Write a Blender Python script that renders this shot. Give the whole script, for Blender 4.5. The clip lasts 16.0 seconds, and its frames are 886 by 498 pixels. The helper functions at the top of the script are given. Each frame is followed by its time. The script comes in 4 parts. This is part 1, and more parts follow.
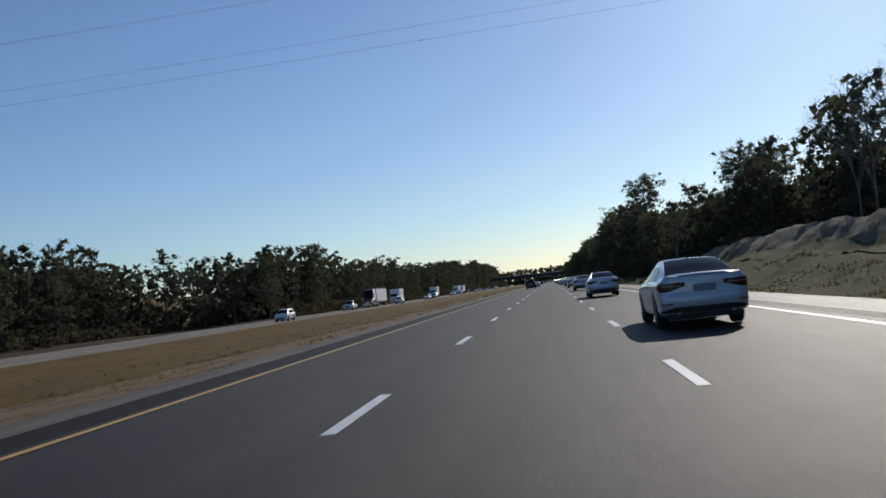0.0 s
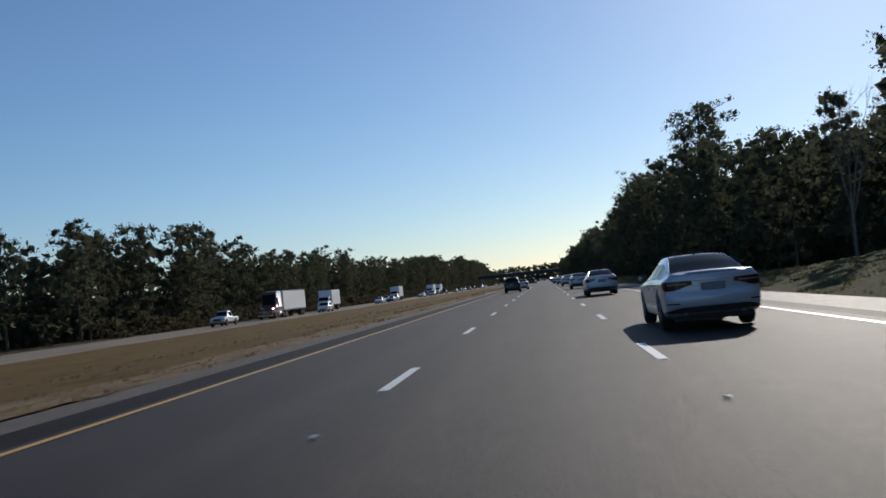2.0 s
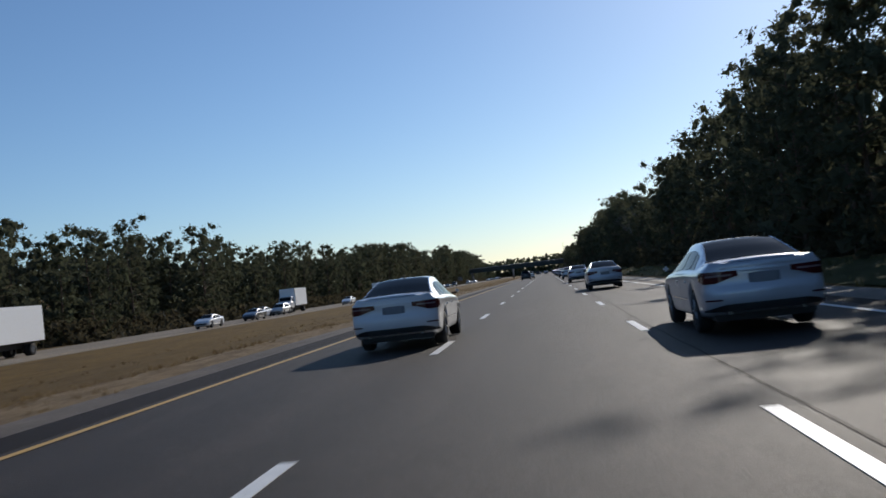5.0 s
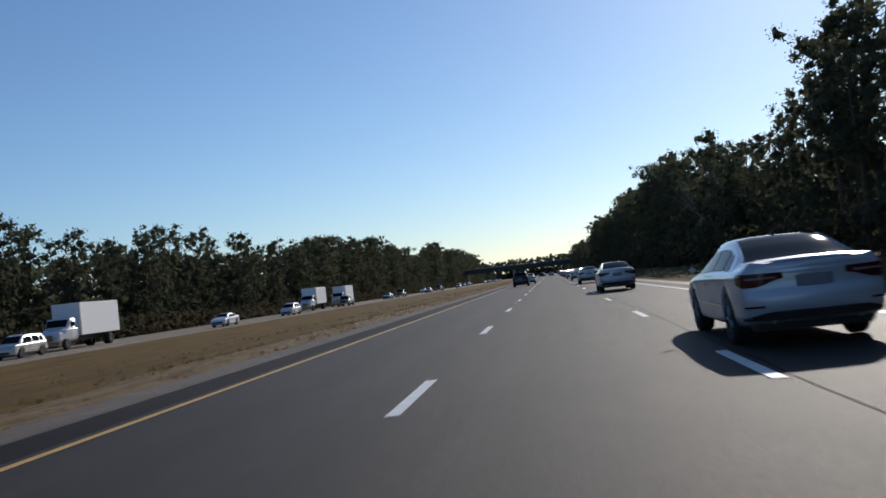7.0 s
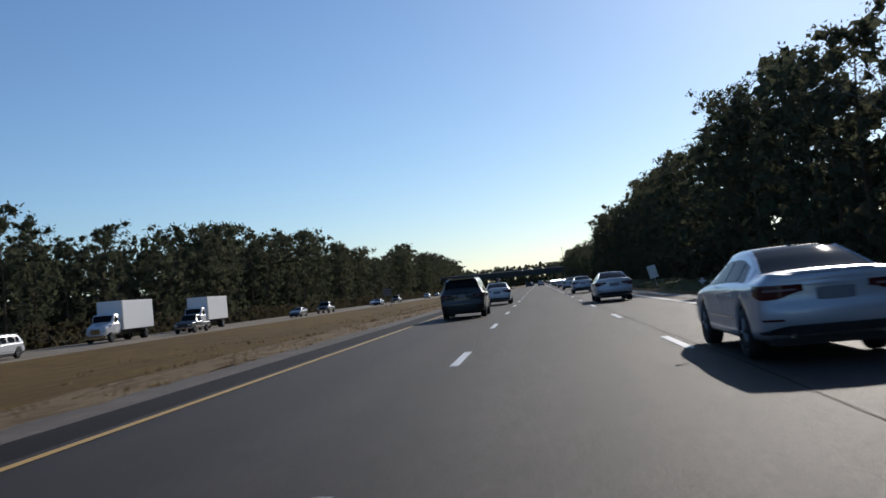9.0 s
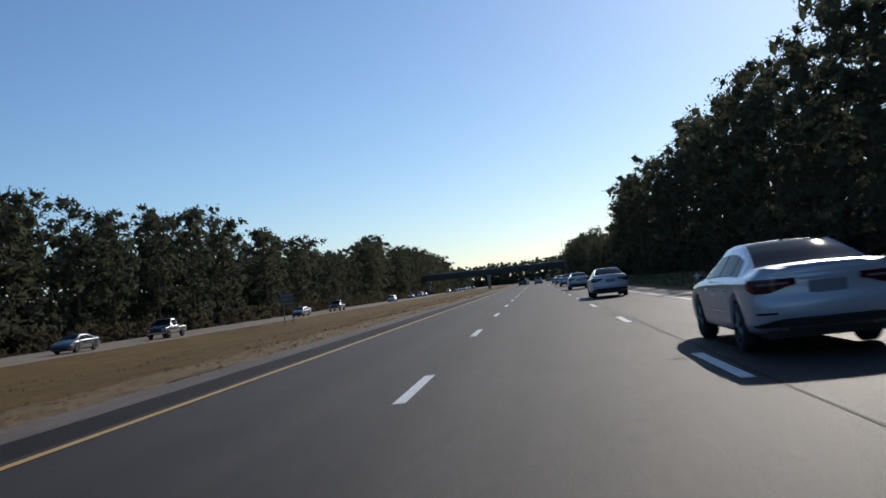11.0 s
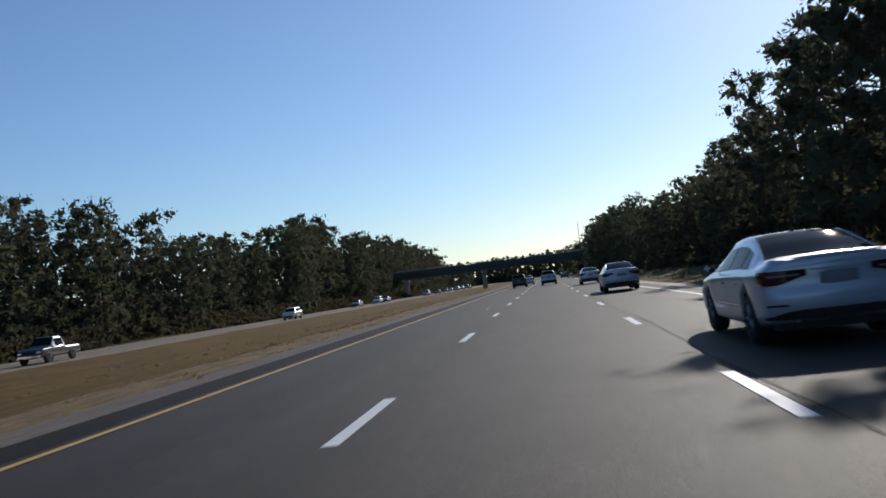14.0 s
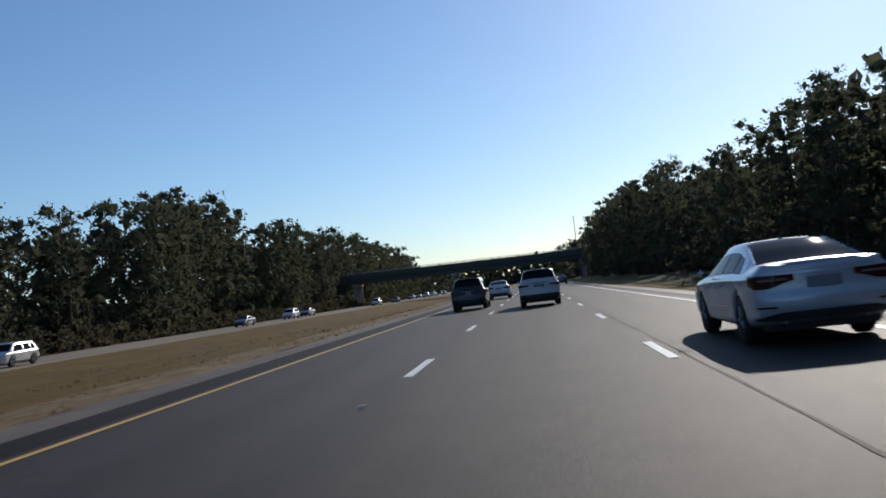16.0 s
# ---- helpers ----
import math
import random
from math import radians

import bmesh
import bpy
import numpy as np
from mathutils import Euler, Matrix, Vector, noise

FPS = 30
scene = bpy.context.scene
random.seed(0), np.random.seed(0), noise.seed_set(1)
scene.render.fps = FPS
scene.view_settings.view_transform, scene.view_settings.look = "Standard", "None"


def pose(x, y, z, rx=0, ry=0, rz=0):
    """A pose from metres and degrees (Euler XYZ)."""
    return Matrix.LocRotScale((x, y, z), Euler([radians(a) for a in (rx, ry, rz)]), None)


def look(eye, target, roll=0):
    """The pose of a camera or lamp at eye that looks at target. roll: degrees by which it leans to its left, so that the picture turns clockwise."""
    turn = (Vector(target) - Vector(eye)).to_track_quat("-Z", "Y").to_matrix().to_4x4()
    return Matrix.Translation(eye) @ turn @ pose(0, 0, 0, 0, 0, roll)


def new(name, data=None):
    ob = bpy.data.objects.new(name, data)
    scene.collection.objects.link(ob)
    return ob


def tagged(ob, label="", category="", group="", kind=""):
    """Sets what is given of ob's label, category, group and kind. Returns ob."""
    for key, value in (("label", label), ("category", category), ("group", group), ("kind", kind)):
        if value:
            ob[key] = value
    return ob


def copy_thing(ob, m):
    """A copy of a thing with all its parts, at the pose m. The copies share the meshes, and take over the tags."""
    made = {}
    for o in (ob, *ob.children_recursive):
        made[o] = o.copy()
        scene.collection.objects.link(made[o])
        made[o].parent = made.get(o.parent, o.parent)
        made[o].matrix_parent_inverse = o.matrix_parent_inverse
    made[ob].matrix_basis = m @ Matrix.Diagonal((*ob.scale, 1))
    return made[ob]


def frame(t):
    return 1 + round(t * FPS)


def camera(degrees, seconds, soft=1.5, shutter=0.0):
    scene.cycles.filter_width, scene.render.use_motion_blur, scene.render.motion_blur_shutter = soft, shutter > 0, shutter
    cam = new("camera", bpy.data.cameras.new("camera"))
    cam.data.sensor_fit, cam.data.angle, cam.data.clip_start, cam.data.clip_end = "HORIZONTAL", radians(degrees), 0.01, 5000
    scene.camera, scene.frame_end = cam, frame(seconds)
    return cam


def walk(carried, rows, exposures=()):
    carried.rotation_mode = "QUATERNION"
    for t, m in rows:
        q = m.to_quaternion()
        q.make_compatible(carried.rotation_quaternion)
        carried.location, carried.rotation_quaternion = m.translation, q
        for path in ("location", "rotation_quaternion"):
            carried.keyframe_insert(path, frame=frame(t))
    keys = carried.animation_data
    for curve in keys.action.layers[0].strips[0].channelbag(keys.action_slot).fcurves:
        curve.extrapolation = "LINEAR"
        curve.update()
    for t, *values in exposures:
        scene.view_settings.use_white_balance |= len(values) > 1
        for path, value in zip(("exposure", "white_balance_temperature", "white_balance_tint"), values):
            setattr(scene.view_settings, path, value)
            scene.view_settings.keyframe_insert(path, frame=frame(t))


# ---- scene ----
FOV = 51.4
cam = camera(FOV, 16.0, soft=1.6, shutter=0.15)
EYE_Z = 1.23
# seconds, x, y, yaw to the right, pitch up, lean of the picture
PATH = [
    (0.0, 2.20, -0.04, -6.42, 2.61, 5.71),
    (0.5, 2.17, 17.25, -6.03, 2.59, 5.53),
    (1.0, 2.15, 34.70, -5.63, 2.57, 5.35),
    (1.5, 2.17, 52.26, -5.85, 2.51, 5.50),
    (2.0, 2.19, 69.89, -6.08, 2.45, 5.64),
    (2.5, 2.19, 87.60, -5.75, 2.44, 6.05),
    (3.0, 2.19, 105.29, -5.42, 2.44, 6.45),
    (3.5, 2.36, 122.87, -6.07, 2.00, 6.67),
    (4.0, 2.33, 140.78, -6.05, 2.10, 6.64),
    (4.8, 2.15, 168.43, -6.15, 2.09, 6.51),
    (5.6, 1.97, 195.82, -6.25, 2.10, 6.37),
    (6.5, 1.77, 226.30, -6.37, 2.09, 6.22),
    (7.0, 1.68, 243.33, -6.42, 2.19, 6.24),
    (7.5, 1.52, 260.61, -6.19, 2.25, 5.78),
    (8.0, 1.52, 277.06, -6.17, 2.00, 5.92),
    (8.5, 1.44, 294.08, -6.05, 2.36, 5.31),
    (9.0, 1.48, 310.54, -5.72, 2.59, 5.16),
    (9.8, 1.56, 336.83, -5.68, 2.54, 5.48),
    (10.6, 1.65, 363.06, -5.63, 2.50, 5.79),
    (11.5, 1.75, 392.58, -5.59, 2.45, 6.15),
    (12.0, 1.95, 409.50, -5.93, 2.58, 6.42),
    (12.5, 1.88, 426.26, -5.65, 2.46, 5.95),
    (13.0, 1.86, 442.73, -5.17, 2.55, 6.12),
    (13.5, 1.92, 459.70, -5.75, 2.36, 6.55),
    (14.0, 2.00, 476.14, -6.20, 2.36, 6.91),
    (14.5, 1.93, 493.03, -5.96, 2.65, 6.24),
    (15.0, 1.93, 509.30, -5.63, 2.53, 6.40),
    (15.5, 1.98, 526.62, -5.49, 2.37, 6.57),
    (16.0, 2.04, 543.41, -5.50, 2.51, 6.43),]


def eye_pose(x, y, yaw, pitch, lean):
    a, b = radians(yaw), radians(pitch)
    way = Vector((math.sin(a) * math.cos(b), math.cos(a) * math.cos(b), math.sin(b)))
    eye = Vector((x, y, EYE_Z))
    return look(eye, eye + way, -lean)


walk(cam, [(t, eye_pose(*row)) for t, *row in PATH], exposures=[(0.0, -0.18), (2.0, -0.18), (4.5, -0.08), (9.0, 0.0), (16.0, 0.05)])

# ---- light ----
SUN_AZ, SUN_EL = 20.0, 24.0   # degrees to the right of the road, above the horizon
world = bpy.data.worlds.new("world")
scene.world = world
world.use_nodes = True
wn = world.node_tree
wn.nodes.clear()
sky = wn.nodes.new("ShaderNodeTexSky")
sky.sky_type = "NISHITA"
sky.sun_disc = False
sky.sun_elevation = radians(SUN_EL)
sky.sun_rotation = radians(SUN_AZ)
sky.altitude = 100
sky.air_density = 1.0
sky.dust_density = 0.3
sky.ozone_density = 5.6
bg = wn.nodes.new("ShaderNodeBackground")
bg.inputs["Strength"].default_value = 0.102
wo = wn.nodes.new("ShaderNodeOutputWorld")
wn.links.new(sky.outputs[0], bg.inputs[0])
wn.links.new(bg.outputs[0], wo.inputs[0])
sun = new("sun", bpy.data.lights.new("sun", "SUN"))
sun.data.energy = 3.4
sun.data.angle = radians(0.5)
sun.data.color = (1.0, 0.93, 0.84)
sun_way = Vector((math.sin(radians(SUN_AZ)) * math.cos(radians(SUN_EL)), math.cos(radians(SUN_AZ)) * math.cos(radians(SUN_EL)), math.sin(radians(SUN_EL))))
sun.matrix_world = look(sun_way * 100, (0, 0, 0))


# ---- materials ----
class Nodes:
    """Short-hand for building one node material."""

    def __init__(self, name, rough=0.7, metal=0.0, spec=0.5):
        self.m = bpy.data.materials.new(name)
        self.m.use_nodes = True
        self.t = self.m.node_tree
        self.b = self.t.nodes["Principled BSDF"]
        self.b.inputs["Roughness"].default_value = rough
        self.b.inputs["Metallic"].default_value = metal
        self.b.inputs["Specular IOR Level"].default_value = spec
        self.coord = self.t.nodes.new("ShaderNodeTexCoord").outputs["Object"]

    def node(self, kind, **values):
        n = self.t.nodes.new(kind)
        for k, v in values.items():
            n.inputs[k.replace("_", " ")].default_value = v
        return n

    def link(self, a, b):
        self.t.links.new(a, b)

    def world_coord(self):
        g = self.t.nodes.new("ShaderNodeNewGeometry")
        self.coord = g.outputs["Position"]
        return self

    def stretch(self, sx, sy, sz):
        n = self.t.nodes.new("ShaderNodeMapping")
        n.inputs["Scale"].default_value = (sx, sy, sz)
        self.link(self.coord, n.inputs["Vector"])
        return n.outputs["Vector"]

    def noise(self, scale, detail=4.0, rough=0.6, vec=None):
        n = self.node("ShaderNodeTexNoise", Scale=scale, Detail=detail, Roughness=rough)
        self.link(vec or self.coord, n.inputs["Vector"])
        return n.outputs["Fac"]

    def ramp(self, fac, *stops):
        n = self.t.nodes.new("ShaderNodeValToRGB")
        e = n.color_ramp.elements
        while len(e) < len(stops):
            e.new(0.5)
        for el, (p, c) in zip(e, stops):
            el.position, el.color = p, (*c, 1) if len(c) == 3 else c
        self.link(fac, n.inputs["Fac"])
        return n.outputs["Color"]

    def mix(self, fac, a, b, mode="MIX"):
        n = self.t.nodes.new("ShaderNodeMix")
        n.data_type, n.blend_type = "RGBA", mode
        for sock, v in ((n.inputs[0], fac), (n.inputs[6], a), (n.inputs[7], b)):
            if isinstance(v, (int, float)):
                sock.default_value = v
            elif isinstance(v, tuple):
                sock.default_value = (*v, 1)
            else:
                self.link(v, sock)
        return n.outputs[2]

    def remap(self, fac, lo, hi, a=0.0, b=1.0):
        n = self.t.nodes.new("ShaderNodeMapRange")
        n.inputs[1].default_value, n.inputs[2].default_value = lo, hi
        n.inputs[3].default_value, n.inputs[4].default_value = a, b
        self.link(fac, n.inputs[0])
        return n.outputs[0]

    def color(self, c):
        if isinstance(c, tuple):
            self.b.inputs["Base Color"].default_value = (*c, 1)
        else:
            self.link(c, self.b.inputs["Base Color"])
        return self

    def rough(self, fac):
        self.link(fac, self.b.inputs["Roughness"])
        return self

    def bump(self, fac, strength=0.3, dist=0.01):
        n = self.node("ShaderNodeBump", Strength=strength, Distance=dist)
        self.link(fac, n.inputs["Height"])
        self.link(n.outputs["Normal"], self.b.inputs["Normal"])
        return self

    def rand(self):
        return self.t.nodes.new("ShaderNodeObjectInfo").outputs["Random"]

    def island(self):
        return self.t.nodes.new("ShaderNodeNewGeometry").outputs["Random Per Island"]


def asphalt_material(name, dark, light, lanes, spec=0.27):
    n = Nodes(name, 0.7, spec=spec).world_coord()
    grain = n.noise(55, 3, 0.7)
    streak = n.noise(1.0, 4, 0.6, n.stretch(1.3, 0.03, 1))
    patch = n.noise(0.12, 5, 0.6)
    c = n.ramp(streak, (0.3, dark), (0.7, light))
    c = n.mix(n.remap(patch, 0.35, 0.7, 0.0, 0.5), c, tuple(v * 1.25 for v in light))
    c = n.mix(0.55, c, n.ramp(grain, (0.3, (0.25, 0.25, 0.25)), (0.55, (0.8, 0.8, 0.8)), (0.72, (1.6, 1.58, 1.5))), "MULTIPLY")
    if lanes:
        # wheel paths, darker and smoother, repeat across the lanes
        sx = n.t.nodes.new("ShaderNodeSeparateXYZ")
        n.link(n.coord, sx.inputs[0])
        w = n.t.nodes.new("ShaderNodeMath")
        w.operation = "MULTIPLY"
        w.inputs[1].default_value = 2 * math.pi / 1.83
        n.link(sx.outputs["X"], w.inputs[0])
        s = n.t.nodes.new("ShaderNodeMath")
        s.operation = "COSINE"
        n.link(w.outputs[0], s.inputs[0])
        c = n.mix(n.remap(s.outputs[0], -1, 1, 0.0, 0.34), c, tuple(v * 0.5 for v in dark))
    blot = n.noise(1.7, 6, 0.75, n.stretch(1.0, 0.45, 1))
    c = n.mix(0.55, c, n.ramp(blot, (0.32, (0.62, 0.62, 0.62)), (0.55, (1.0, 1.0, 1.0)), (0.72, (1.45, 1.42, 1.38))), "MULTIPLY")
    pebble = n.noise(9, 5, 0.8)
    c = n.mix(0.62, c, n.ramp(pebble, (0.3, (0.42, 0.42, 0.42)), (0.58, (1.0, 1.0, 1.0)), (0.74, (2.1, 2.05, 1.95))), "MULTIPLY")
    n.color(c)
    n.rough(n.remap(grain, 0.3, 0.7, 0.82, 0.52))
    n.bump(n.noise(16, 5, 0.85), 0.65, 0.025)
    return n.m


M_ROAD = asphalt_material("travel lane asphalt", (0.0345, 0.0250, 0.0190), (0.060, 0.0455, 0.0360), True, 0.215)
M_SHOULDER = asphalt_material("dark shoulder asphalt", (0.019, 0.0128, 0.0094), (0.034, 0.0238, 0.0172), False, 0.08)
M_PALE = asphalt_material("pale shoulder pavement", (0.135, 0.118, 0.10), (0.20, 0.178, 0.152), False)


M_INNER = asphalt_material("dusty inner pavement", (0.155, 0.128, 0.102), (0.245, 0.205, 0.165), False, 0.08)


def paint_material(name, c):
    n = Nodes(name, 0.55).world_coord()
    wear = n.noise(18, 5, 0.75)
    n.color(n.mix(n.remap(wear, 0.60, 0.72), n.mix(n.remap(n.noise(3), 0.3, 0.7), c, tuple(v * 0.82 for v in c)), (0.16, 0.155, 0.15)))
    n.bump(n.noise(70), 0.4, 0.004)
    return n.m


M_WHITE_LINE = paint_material("white road paint", (0.78, 0.78, 0.76))
M_YELLOW_LINE = paint_material("yellow road paint", (0.62, 0.36, 0.07))


def ground_material():
    n = Nodes("verge and forest floor", 0.95, spec=0.1).world_coord()
    fine = n.noise(9, 6, 0.75)
    mid = n.noise(0.35, 5, 0.6)
    broad = n.noise(0.035, 3, 0.5)
    grass = n.ramp(fine, (0.25, (0.066, 0.036, 0.012)), (0.5, (0.180, 0.112, 0.036)), (0.78, (0.32, 0.215, 0.078)))
    grass = n.mix(n.remap(mid, 0.42, 0.7, 0.0, 0.5), grass, n.ramp(fine, (0.3, (0.060, 0.040, 0.018)), (0.7, (0.150, 0.102, 0.044))))
    grass = n.mix(n.remap(broad, 0.45, 0.7, 0.0, 0.4), grass, (0.12, 0.078, 0.04))
    streak = n.noise(1.0, 6, 0.7, n.stretch(0.9, 0.16, 1))
    grass = n.mix(n.remap(streak, 0.45, 0.68, 0.0, 0.65), grass, (0.075, 0.046, 0.022))
    grass = n.mix(n.remap(n.noise(2.6, 6, 0.8), 0.55, 0.8, 0.0, 0.5), grass, (0.30, 0.22, 0.10))
    n.color(grass)
    n.bump(n.noise(14, 6, 0.8), 0.8, 0.09)
    return n.m


M_GROUND = ground_material()


def strip_material(name, a, b, c, bump=0.05, streaky=False):
    n = Nodes(name, 0.95, spec=0.1).world_coord()
    fine = n.noise(12, 6, 0.75)
    col = n.mix(n.remap(n.noise(0.7, 5), 0.35, 0.65), n.ramp(fine, (0.25, a), (0.7, b)), n.ramp(fine, (0.3, c), (0.75, b)))
    if streaky:
        run = n.noise(1.0, 7, 0.75, n.stretch(2.6, 0.5, 1))
        col = n.mix(n.remap(run, 0.46, 0.62, 0.0, 0.75), col, c)
        col = n.mix(n.remap(n.noise(5, 6, 0.8), 0.56, 0.72, 0.0, 0.6), col, tuple(v * 1.35 for v in b))
    n.color(col)
    n.bump(n.noise(16, 6, 0.8), 0.8, bump)
    return n.m


M_TAN = strip_material("bleached verge grass", (0.15, 0.105, 0.060), (0.37, 0.275, 0.165), (0.125, 0.080, 0.042), 0.08, True)
M_GREEN = strip_material("green winter grass", (0.034, 0.042, 0.013), (0.105, 0.104, 0.036), (0.066, 0.055, 0.024), 0.09, True)
M_CUT = strip_material("clay and rock of the cutting", (0.13, 0.10, 0.072), (0.36, 0.295, 0.225), (0.12, 0.098, 0.055), 0.24)
M_LITTER = strip_material("forest floor litter", (0.035, 0.025, 0.015), (0.11, 0.075, 0.045), (0.05, 0.04, 0.02), 0.1)


def leaf_material(name, dark, light, warm):
    n = Nodes(name, 0.8, spec=0.1)
    c = n.mix(n.island(), dark, light)
    c = n.mix(n.remap(n.rand(), 0.0, 1.0, 0.0, 0.45), c, warm)
    n.color(c)
    tr = n.t.nodes.new("ShaderNodeBsdfTranslucent")
    n.link(c, tr.inputs["Color"])
    ad = n.t.nodes.new("ShaderNodeMixShader")
    ad.inputs[0].default_value = 0.42
    n.link(n.b.outputs[0], ad.inputs[1])
    n.link(tr.outputs[0], ad.inputs[2])
    n.link(ad.outputs[0], n.t.nodes["Material Output"].inputs["Surface"])
    return n.m


M_PINE = leaf_material("pine needles", (0.068, 0.077, 0.046), (0.109, 0.117, 0.070), (0.110, 0.103, 0.066))
M_SHRUB = leaf_material("underbrush leaves", (0.055, 0.055, 0.032), (0.105, 0.094, 0.055), (0.105, 0.082, 0.052))


M_BLADE = leaf_material("dry grass blades", (0.13, 0.086, 0.042), (0.30, 0.21, 0.11), (0.24, 0.165, 0.085))
M_BLADE_GREEN = leaf_material("green grass blades", (0.05, 0.06, 0.02), (0.20, 0.18, 0.08), (0.12, 0.10, 0.04))


def bark_material(name, a, b):
    n = Nodes(name, 0.9, spec=0.15)
    v = n.noise(6, 5, 0.7, n.stretch(3, 3, 0.6))
    n.color(n.ramp(v, (0.3, a), (0.7, b))).bump(v, 0.7, 0.03)
    return n.m


M_BARK = bark_material("pine bark", (0.06, 0.04, 0.028), (0.21, 0.15, 0.11))
M_GREYBARK = bark_material("grey hardwood bark", (0.12, 0.105, 0.09), (0.32, 0.29, 0.25))


def body_paint(name, c, metal=0.0, rough=0.32):
    n = Nodes(name, rough, metal)
    n.b.inputs["Coat Weight"].default_value = 0.8
    n.b.inputs["Coat Roughness"].default_value = 0.06
    d = n.noise(2.2, 5, 0.6)
    n.color(n.mix(n.remap(d, 0.4, 0.75, 0.0, 0.22), c, tuple(0.75 * v + 0.25 * g for v, g in zip(c, (0.22, 0.20, 0.17)))))
    n.rough(n.remap(d, 0.3, 0.8, rough * 0.85, rough * 1.4))
    return n.m


def plain(name, c, rough=0.5, metal=0.0, var=0.15):
    n = Nodes(name, rough, metal)
    v = n.noise(5, 4)
    n.color(n.mix(n.remap(v, 0.35, 0.7, 0.0, 1.0), c, tuple(x * (1 - var) for x in c)))
    return n.m


M_SILVER_BLUE = body_paint("pale silver-blue car paint", (0.44, 0.475, 0.535), 0.25)
M_WHITE_CAR = body_paint("white car paint", (0.64, 0.65, 0.67))
M_BLACK_CAR = body_paint("black car paint", (0.014, 0.013, 0.014), 0.0, 0.4)
# white paint greyed to carry the shade on the car's rear
M_SHADED_WHITE_CAR = body_paint("shade-greyed white car paint", (0.47, 0.475, 0.49))
M_SILVER_CAR = body_paint("silver car paint", (0.55, 0.55, 0.54), 0.5)
M_GREY_CAR = body_paint("dark grey car paint", (0.07, 0.075, 0.085), 0.4)
M_RED_CAB = body_paint("dark red cab paint", (0.13, 0.016, 0.022))
M_TRAILER = plain("white trailer sheet", (0.90, 0.90, 0.89), 0.34, 0.0, 0.04)
M_TYRE = plain("tyre rubber", (0.02, 0.02, 0.02), 0.85)
M_BLACK = plain("black plastic trim", (0.018, 0.018, 0.018), 0.6)
M_RIM = plain("alloy rim", (0.26, 0.26, 0.26), 0.45, 0.8)
M_CHROME = plain("chrome", (0.75, 0.75, 0.75), 0.12, 1.0, 0.03)
M_TAIL = plain("red tail lamp lens", (0.060, 0.006, 0.009), 0.18)
M_HEAD = plain("clear headlamp lens", (0.72, 0.74, 0.76), 0.08, 0.3)
# plate tone darkened by the tail's shade, as is the recess tone below
M_SHADED_PLATE = plain("number plate", (0.20, 0.21, 0.235), 0.5)
M_LENS = plain("pale lamp lens", (0.22, 0.16, 0.17), 0.2)
M_RECESS = plain("shaded plate recess", (0.17, 0.18, 0.21), 0.5)
M_STEEL = plain("weathered galvanised steel", (0.34, 0.35, 0.35), 0.5, 0.7)
M_OPPOSITE = asphalt_material("sunlit concrete carriageway", (0.26, 0.215, 0.162), (0.37, 0.315, 0.245), False, 0.1)
M_CONCRETE = strip_material("weathered concrete", (0.22, 0.21, 0.19), (0.38, 0.36, 0.33), (0.28, 0.26, 0.24), 0.01)
# bridge concrete with the shade of its near face put into the colour
M_SHADED_CONCRETE = strip_material("shade-darkened concrete", (0.055, 0.055, 0.05), (0.12, 0.118, 0.11), (0.07, 0.068, 0.062), 0.01)
M_GIRDER = plain("dark painted bridge girder", (0.06, 0.07, 0.065), 0.6, 0.2)
# grey lowered so the colour itself holds the shade on the sign's back
M_SHADED_SIGN_BACK = plain("shade-darkened sign back", (0.13, 0.115, 0.105), 0.65, 0.0)
M_SIGN_WHITE = plain("white sign sheet", (0.78, 0.78, 0.76), 0.5)
M_WOOD = bark_material("weathered pole wood", (0.10, 0.08, 0.06), (0.22, 0.18, 0.14))
g_ = Nodes("tinted car glass", 0.04)
g_.color((0.012, 0.015, 0.017))
g_.b.inputs["Specular IOR Level"].default_value = 0.4
g_.b.inputs["IOR"].default_value = 1.09
M_GLASS = g_.m


# ---- mesh helpers ----
def mesh_object(name, verts, faces, material, smooth=False):
    me = bpy.data.meshes.new(name)
    me.from_pydata([tuple(v) for v in verts], [], faces)
    me.materials.append(material)
    if smooth:
        me.shade_smooth()
    me.update()
    return new(name, me)


def link_bm(name, bm, material, smooth=False):
    bmesh.ops.recalc_face_normals(bm, faces=bm.faces)
    me = bpy.data.meshes.new(name)
    bm.to_mesh(me)
    bm.free()
    me.materials.append(material)
    if smooth:
        me.shade_smooth()
    return new(name, me)


def part(name, bm, material, parent, label="", smooth=False):
    ob = link_bm(name, bm, material, smooth)
    ob.parent = parent
    if label:
        tagged(ob, label)
    return ob


def box(bm, x0, x1, y0, y1, z0, z1, bevel=0.0):
    r = bmesh.ops.create_cube(bm, size=1.0, matrix=Matrix.LocRotScale(((x0 + x1) / 2, (y0 + y1) / 2, (z0 + z1) / 2), None, (x1 - x0, y1 - y0, z1 - z0)))
    if bevel:
        edges = list({e for v in r["verts"] for e in v.link_edges})
        bmesh.ops.bevel(bm, geom=edges, offset=bevel, segments=2, affect="EDGES")
    return bm


def boxed(x0, x1, y0, y1, z0, z1, bevel=0.0):
    return box(bmesh.new(), x0, x1, y0, y1, z0, z1, bevel)


